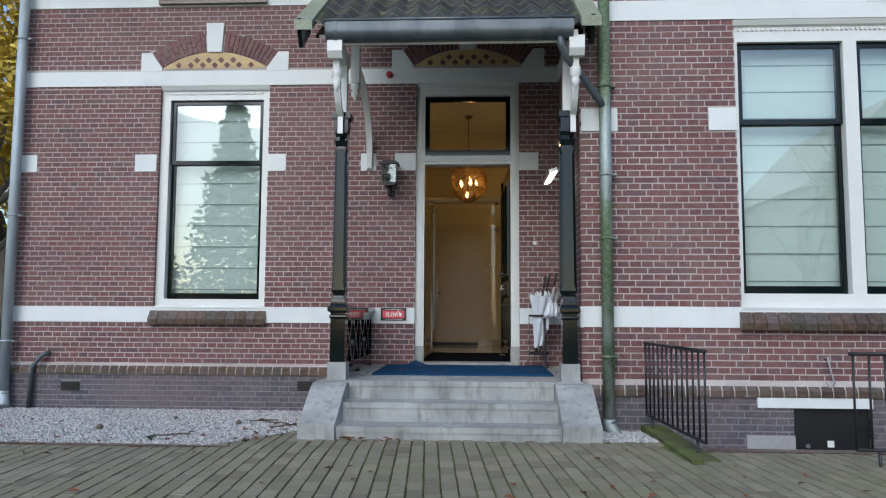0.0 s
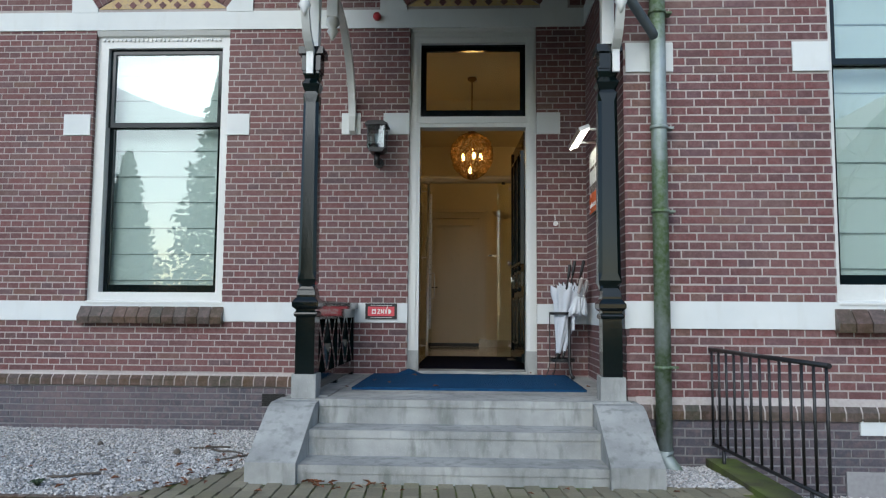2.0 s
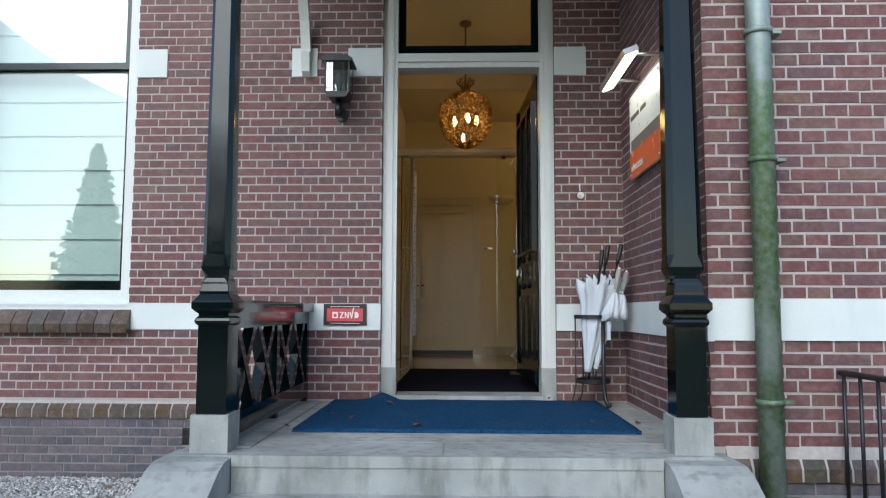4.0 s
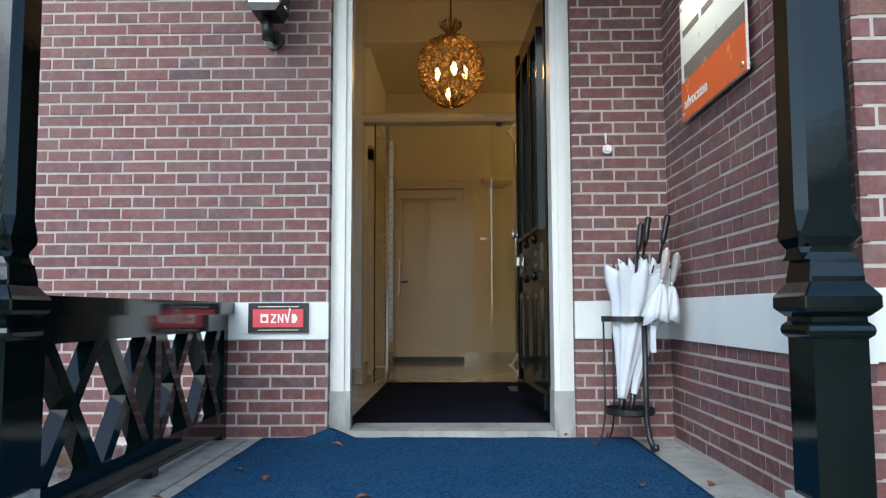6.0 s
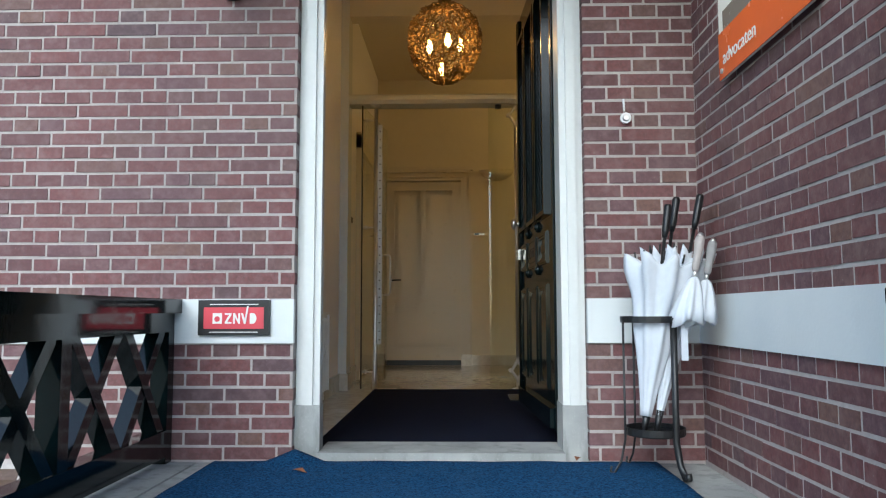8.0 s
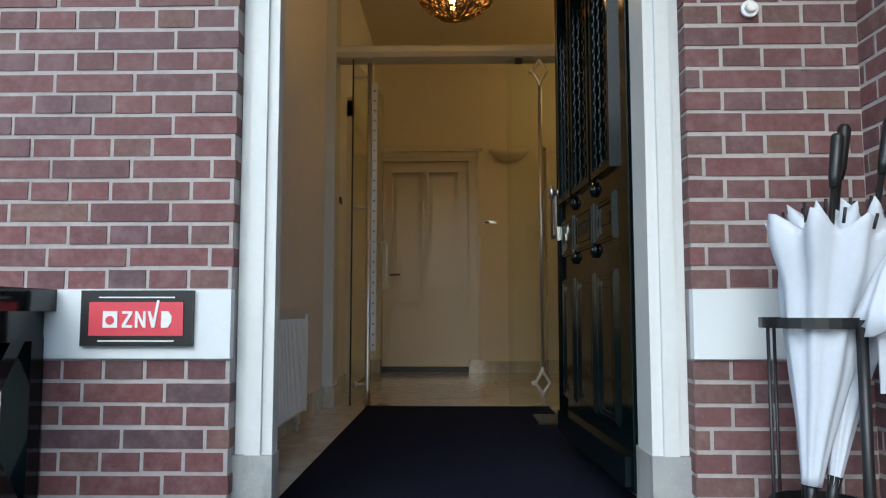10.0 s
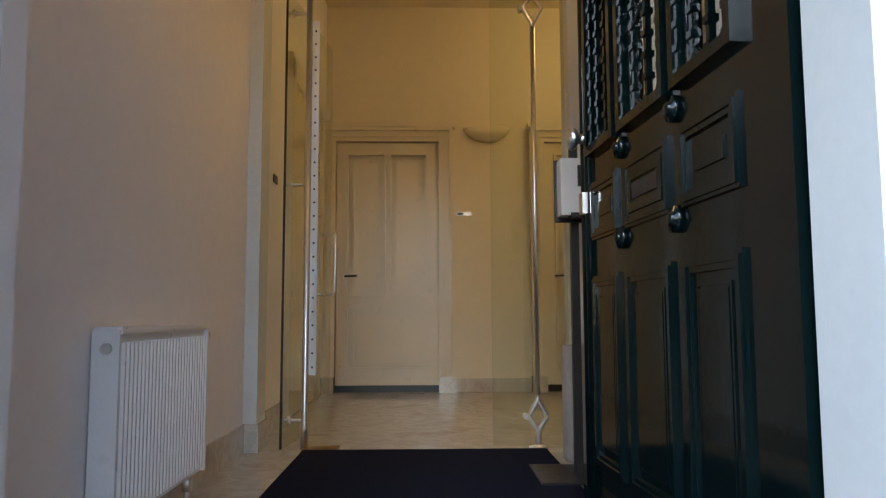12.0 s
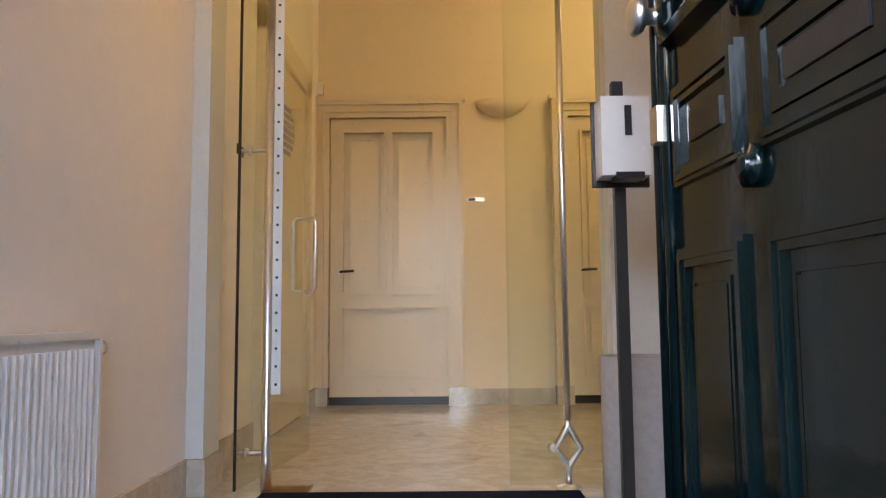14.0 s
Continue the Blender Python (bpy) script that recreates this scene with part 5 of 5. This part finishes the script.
added_lamp.data.energy, added_lamp.data.color, added_lamp.data.shadow_soft_size = 3.6, (1, 0.56, 0.14), 0.12
tg = thing("door_tag", 0.68, 14.13, 2.09, "small dark name tag beside the inner door", "sign")
part("plate", B(0.613, 0.75, 14.132, 14.141, 2.088, 2.118), STEEL, tg)
part("insert", B(0.62, 0.675, 14.13, 14.132, 2.092, 2.114), BLACK, tg)
se = thing("alarm_sensor", -0.58, 14.1, 2.98, "small white motion sensor in the hall corner", "sensor")
part("case", B(-0.61, -0.55, 14.08, 14.139, 2.97, 3.07), PLASTIC, se, "", 0.008)
tg = thing("door_tag", -0.595, 11.9, 2.0, "small dark tag on the hall side wall", "sign")
part("plate", B(-0.6, -0.592, 11.85, 11.95, 1.98, 2.03), BLACK, tg)

# ---- light well, rails, cellar hatch ----
def rail(x0, y0, x1, y1, n, z0, z1, label):
    r = thing("railing", (x0 + x1) / 2, (y0 + y1) / 2, z0 - 0.1, label, "railing")
    def at(f, z):
        return (x0 + (x1 - x0) * f, y0 + (y1 - y0) * f, z)
    part("top_rail", tube(bmesh.new(), [at(-0.02, z1), at(1.02, z1)], 0.014, 8), BLACK, r)
    part("bottom_rail", tube(bmesh.new(), [at(0, z0), at(1, z0)], 0.012, 8), BLACK, r)
    for k in range(n + 1):
        part("bar", tube(bmesh.new(), [at(k / n, z0), at(k / n, z1)], 0.009, 8), BLACK, r)
    for f in (0.12, 0.88):
        part("foot", tube(bmesh.new(), [at(f, z0), at(f, z0 - 0.2)], 0.012, 8), BLACK, r)


rail(2.036, 6.33, 2.125, 4.82, 12, 0.2, 0.86, "black iron railing beside the cellar entrance")
rail(3.09, 4.63, 4.4, 4.63, 12, 0.2, 0.86, "black iron railing round the light well")
structure("kerb", B(2.2, 8.5, 5.1, 5.22, -0.25, 0.095), CAP_BRICK, "worn brown brick edge of the light well", "kerb", 0.01)
structure("kerb", B(1.985, 2.19, 4.7, 6.35, -0.25, 0.1), JOINT, "mossy kerb under the iron railing", "kerb", 0.015)
h = thing("cellar_hatch", 3.73, 6.35, -0.1, "black metal cellar hatch under a white lintel", "hatch")
part("panel", B(3.39, 4.08, 6.4, 6.43, -0.2, 0.29), BLACK, h)
part("lock", tube(bmesh.new(), [(3.52, 6.4, -0.08), (3.52, 6.385, -0.08)], 0.02, 12), STEEL, h)
part("sticker", B(3.7, 3.76, 6.396, 6.4, -0.09, -0.03), SIGN_W, h)
part("lintel", B(3.06, 4.1, 6.345, 6.39, 0.27, 0.385), RENDER, h, "white painted stone lintel", 0.004)
structure("plinth", B(2.95, 3.388, RY - 0.05, RY - 0.034, -0.2, 0.02), CONCRETE, "patch of grey cement at the foot of the plinth", "wall", 0.006)
cb = thing("cable_loop", 3.72, 6.34, 0.5, "thin grey cable loop on the brick wall", "cable")
part("cable", tube(bmesh.new(), [(3.7, 6.38, 0.72), (3.71, 6.35, 0.74), (3.73, 6.34, 0.6), (3.76, 6.34, 0.5), (3.72, 6.345, 0.46), (3.69, 6.36, 0.52)], 0.008, 8), CONCRETE, cb)

# ---- surroundings ----
def tree(x, y, h, seed, label, leaf=None, spread=0.4, n_leaf=0, conifer=False):
    rnd = random.Random(seed)
    t = thing("tree", x, y, 0.05, label, "tree")
    bm, tips = bmesh.new(), []
    if conifer:
        tube(bm, [(x, y, 0.05), (x, y, h * 0.6), (x, y, h)], [0.3, 0.15, 0.03], 8)
    else:
        def grow(p, d, length, r, depth):
            pts, rs = [p], [r]
            for i in range(4):
                d = (d + Vector((rnd.gauss(0, 0.13), rnd.gauss(0, 0.13), rnd.gauss(0.04, 0.08)))).normalized()
                p = p + d * length / 4
                pts.append(p), rs.append(r * (1 - 0.13 * (i + 1)))
            tube(bm, pts, rs, 6 if depth < 2 else 4)
            tips.append(p)
            if depth < 5:
                for k in range(3 if depth else 5):
                    a = Vector((rnd.gauss(0, 1), rnd.gauss(0, 1), rnd.gauss(0.35, 0.5))).normalized()
                    grow(pts[rnd.choice((2, 3, 4))], (d * (1 - spread) + a * spread * 1.6).normalized(), length * rnd.uniform(0.55, 0.8), rs[-1] * 0.65, depth + 1)
        grow(Vector((x, y, 0.05)), Vector((0, 0, 1)), h * 0.36, h * 0.022, 0)
    part("trunk", bm, BARK, t)
    if n_leaf:
        verts, faces = [], []
        for k in range(n_leaf):
            if conifer:
                s = rnd.random() ** 0.7
                R = (h * 0.24 * s + 0.1) * (0.75 + 0.5 * noise.noise((s * 9, seed, 0)) ** 2 + 0.35 * rnd.random())
                a, z = rnd.uniform(0, 6.28), 1.0 + (h - 1.0) * (1 - s)
                q = R * rnd.uniform(0.4, 1.1)
                c, e = Vector((x + q * math.cos(a), y + q * math.sin(a), z - q * 0.3)), 0.22
            else:
                c, e = rnd.choice(tips) + Vector((rnd.gauss(0, 0.35), rnd.gauss(0, 0.35), rnd.gauss(0, 0.3))), 0.1
            u = Vector((rnd.gauss(0, 1), rnd.gauss(0, 1), rnd.gauss(0, 0.6))).normalized()
            w = u.orthogonal().normalized()
            i = len(verts)
            verts += [c - u * e, c + w * e * 0.5, c + u * e, c - w * e * 0.5]
            faces.append((i, i + 1, i + 2, i + 3))
        me = bpy.data.meshes.new("crown")
        me.from_pydata([v - t.location for v in verts], [], faces)
        me.materials.append(leaf)
        ob = new("crown", me)
        ob.parent = t
    return t


tree(-9.5, 14, 11, 11, "bare autumn tree with yellow leaves beside the house", YELLOW_LEAF, 0.45, 16000)
tree(-13, 20, 12, 12, "bare autumn tree with yellow leaves beyond the house", YELLOW_LEAF, 0.45, 16000)
tree(-11, 24, 11, 17, "yellow leaved autumn tree beyond the house", YELLOW_LEAF, 0.45, 16000)
tree(-6, -14, 13, 13, "tall bare tree across the forecourt", None, 0.45)
tree(12, -13, 13, 14, "tall bare tree across the forecourt", None, 0.45)
tree(-13, -22, 14, 15, "dark green conifer across the forecourt", CONIFER, 0.4, 5000, True)
tree(-9.5, -24, 11, 16, "dark green conifer across the forecourt", CONIFER, 0.4, 5000, True)
tree(-17, -20, 9, 18, "dark green conifer across the forecourt", CONIFER, 0.4, 4000, True)
hs = thing("house", 22, -24, 0.05, "plain house with a grey roof across the road", "house")
part("wall", B(15.5, 29, -30, -20, 0.0, 7.0), MORTAR, hs)
part("roof", prism(bmesh.new(), [(15, 6.9), (29.5, 6.9), (25, 11), (19, 11)], 1, -30.5, -19.5), ZINC, hs)

# dead leaves and bits
rnd = random.Random(9)
lm = bpy.data.meshes.new("dead_leaf")
lm.from_pydata([(-0.03, 0, 0.0), (0, -0.016, 0.012), (0.035, 0, 0.004), (0, 0.018, 0.014), (0, 0, 0.002)], [], [(0, 1, 4), (1, 2, 4), (2, 3, 4), (3, 0, 4)])
lm.materials.append(LEAF_DRY)
spots = [(-0.35, 7.2, 0.52), (-0.5, 7.35, 0.52), (-0.2, 7.9, 0.52), (0.9, 8.1, 0.53), (-0.68, 7.0, 0.5), (1.3, 7.2, 0.5), (0.05, 6.92, 0.52), (1.02, 7.1, 0.52)]
spots += [(rnd.uniform(-0.6, 0.0), rnd.uniform(5.3, 5.57), 0.1) for _ in range(16)] + [(-0.62 + rnd.gauss(0, 0.06), 5.53, 0.1) for _ in range(14)]
spots += [(rnd.uniform(-3.2, 3.5), rnd.uniform(3.5, 5.5), 0.1) for _ in range(50)] + [(rnd.gauss(-1.35, 0.12), rnd.uniform(5.3, 6.6), 0.11) for _ in range(25)] + [(rnd.uniform(-5, -1.2), rnd.uniform(5.2, 8), 0.1) for _ in range(30)]
for x, y, z in spots:
    ob = tagged(new("dead_leaf", lm), "dry curled brown fallen leaf", "leaf", "fallen leaves")
    if z < 0.2:
        z = level(y) + (0.02 if y > 5.05 and x < -1.1 else 0.012)
    ob.matrix_basis = pose(x, y, z, rnd.uniform(-15, 15), rnd.uniform(-15, 15), rnd.uniform(0, 360)) @ Matrix.Scale(rnd.uniform(0.6, 1.2), 4)

weed = thing("weed", -2.2, 5.3, level(5.3), "small green weed growing in the gravel", "plant")
rw = random.Random(4)
for k in range(14):
    a = rw.uniform(0, 6.28)
    q = rw.uniform(0.03, 0.07)
    x, y, z = -2.2, 5.3, level(5.3)
    part("leaf", tube(bmesh.new(), [(x, y, z), (x + q * 0.5 * math.cos(a), y + q * 0.5 * math.sin(a), z + 0.04), (x + q * math.cos(a), y + q * math.sin(a), z + 0.03)], [0.003, 0.007, 0.001], 5), CONIFER, weed)
for x, y, r in ((-3.0, 6.0, 0.035), (-2.7, 7.0, 0.025), (-1.9, 6.6, 0.03)):
    c = thing("pine_cone", x, y, level(y), "dark fallen cone lying on the gravel", "cone", "fallen cones")
    part("body", lathe(bmesh.new(), x, y, [(r * 0.4, level(y)), (r, level(y) + r * 0.5), (r * 0.9, level(y) + r), (r * 0.3, level(y) + r * 1.6)], 10), BARK, c)
for x, y, t in ((-1.75, 6.9, 0.3), (-1.55, 6.7, -0.4), (-2.15, 5.6, 0.5), (-1.4, 6.4, 0.9)):
    c = thing("twig", x, y, level(y), "dark wet twig lying on the gravel", "twig", "fallen twigs")
    part("stem", tube(bmesh.new(), [(x + q * math.cos(t), y + q * math.sin(t) + 0.02 * math.sin(q * 30), level(y) + 0.016) for q in np.linspace(-0.16, 0.16, 6)], 0.009, 6), BARK, c)

# ---- pieces of walls and ground ----
B4 = (-9, 9)
HOLES = [WIN_L, DOOR, (*B4, 1.0, 1.19), (*B4, 3.97, 4.16), (*B4, 5.0, 5.2)] + [(a, b, 2.88, 3.085) for a, b in BLOCKS]
HOLES += [(cx + s * 0.81 - 0.135, cx + s * 0.81 + 0.135, 4.16, 4.4) for cx in (-2.86, DC) for s in (-1, 1)] + [(cx - 0.1, cx + 0.1, 4.4, 4.77) for cx in (-2.86, DC)]
lay(wall_main, -5.37, SX, 0.5, 74, HOLES, FY, 0, lambda a, b, z: -0.9 < a < -0.3 and 0.5 < z < 2.3 or a > 0.95 and z < 1.9, arches=(-2.86, DC))
lay(wall_side, RY + 0.004, FY, 0.505, 66, [(5, 9, 1.0, 1.2), (5, 9, 3.98, 4.17)], SX, 1, lambda a, b, z: z < 2.1)
WH = [WIN_R, (*B4, 1.005, 1.2), (*B4, 4.0, 4.2)] + [(a, b, 2.9, 3.12) for a, b in WBLOCKS] + [(3.55 + s * 0.81 - 0.135, 3.55 + s * 0.81 + 0.135, 4.2, 4.4) for s in (-1, 1)]
lay(wall_wing, SX, 7.0, 0.51, 76, WH, RY, 0, lambda a, b, z: a < 2.3 and z < 2.3, arches=(3.55,))
lay(plinth_l, -5.38, -1.0, -0.14, 8, VENTS, FY - 0.03, 0, lambda a, b, z: a > -4, BLUE_BRICK)
lay(plinth_r, SX + 0.05, 7.0, -0.2, 9, [(3.05, 4.1, 0.27, 0.39), (3.39, 4.08, -0.5, 0.29)], RY - 0.03, 0, lambda a, b, z: a < 3.4, BLUE_BRICK)

# paving: rows that run away from the camera, a little turned
pave = thing("paving", 0, 3, 0.05, "worn grey concrete paving bricks with mossy joints", "paving", "", "structure")
rnd = random.Random(21)
verts, faces, count = [], [], 0
pm = bpy.data.meshes.new("paver")
PW, PL = 0.098, 0.206
quads = [(0, 1, 5, 4), (1, 3, 7, 5), (3, 2, 6, 7), (2, 0, 4, 6), (4, 5, 7, 6)]


def paver(w, l):
    e = 0.004
    return [(x, y, -0.03) for x in (0, w) for y in (0, l)] + [(x, y, 0.0) for x in (e, w - e) for y in (e, l - e)]


pm.from_pydata(paver(PW, PL), [], quads)
pm.materials.append(PAVER)
turn = pose(0, 0, 0, 0, 0, 4.0)


def paved(x, y):
    if y > 5.56:
        return -1.3 < x < -1.06 and y < 6.1 and y < 5.05 + (x + 1.62) * 2.4 or 1.5 < x < 1.98 and y < 5.75
    if y > 5.05 and x < -1.62 + (y - 5.05) * 0.4:
        return False
    return not (1.97 < x < 2.2 and y > 4.68) and not (x > 2.2 and y > 5.2)


for i in range(-110, 110):
    for j in range(-30, 75):
        x, y = i * 0.104, j * 0.213 - 6.4 + (0.106 if i % 2 else 0)
        p = turn @ Vector((x, y, 0))
        if not (-9 < p.x < 9 and -4 < p.y < 6.2 and paved(p.x + 0.05, p.y + 0.1)):
            continue
        z = level(p.y + 0.1) + rnd.uniform(-0.002, 0.002)
        m = Matrix.Translation((p.x, p.y, z)) @ pose(0, 0, 0, rnd.uniform(-0.5, 0.5), rnd.uniform(-0.5, 0.5), 4.0 + rnd.uniform(-0.8, 0.8))
        if -1.1 < p.x < 1.5 and p.y > 4.35 and count < 300:
            ob = new("paver", pm)
            ob.matrix_basis = Matrix.Translation(-pave.location) @ m
            ob.parent = pave
            count += 1
        else:
            k = len(verts)
            verts += [m @ Vector(c) - pave.location for c in paver(PW, PL)]
            faces += [tuple(k + q for q in f) for f in quads]
me = bpy.data.meshes.new("paver_field")
me.from_pydata(verts, [], faces)
me.materials.append(PAVER)
ob = new("paver_field", me)
ob.parent = pave
tagged(ob, "", "", "", "stuff")

# gravel stones
verts, faces = [], []
tet = [(0.9, 0, 0), (-0.5, 0.8, 0), (-0.5, -0.8, 0), (0.2, 0.25, 0.8), (-0.3, -0.2, 0.7)]
tf = [(0, 1, 3), (1, 4, 3), (1, 2, 4), (2, 0, 4), (0, 3, 4)]


def stones(n, x0, x1, y0, y1, ok):
    for _ in range(n):
        x, y = rnd.uniform(x0, x1), rnd.uniform(y0, y1)
        if not ok(x, y):
            continue
        s = rnd.uniform(0.007, 0.017)
        m = Matrix.Translation((x, y, level(y, x) + rnd.uniform(-0.004, 0.006))) @ pose(0, 0, 0, rnd.uniform(-40, 40), rnd.uniform(-40, 40), rnd.uniform(0, 360)) @ Matrix.Scale(s, 4)
        k = len(verts)
        verts.extend(m @ Vector(c) for c in tet)
        faces.extend(tuple(k + q for q in f) for f in tf)


stones(62000, -6.5, -1.0, 5.02, 8.2, lambda x, y: x < -1.62 + (y - 5.05) * 0.4 and x < -1.05)
stones(5000, 1.5, 2.05, 5.6, 6.4, lambda x, y: True)
stones(9000, 2.2, 4.6, 5.2, 6.4, lambda x, y: True)
me = bpy.data.meshes.new("gravel")
me.from_pydata(verts, [], faces)
me.materials.append(STONES)
tagged(new("gravel", me), "loose grey gravel stones along the house wall", "gravel", "", "stuff")
# edge bricks between gravel and paving
ed = thing("gravel_edging", -3.5, 5.0, 0.05, "row of brown edging bricks beside the gravel", "edging", "", "structure")
for k in range(24):
    part("edge_brick", B(-1.66 - k * 0.21, -1.66 - k * 0.21 + 0.2, 4.99, 5.05, 0.02, 0.1), CAP_BRICK, ed)
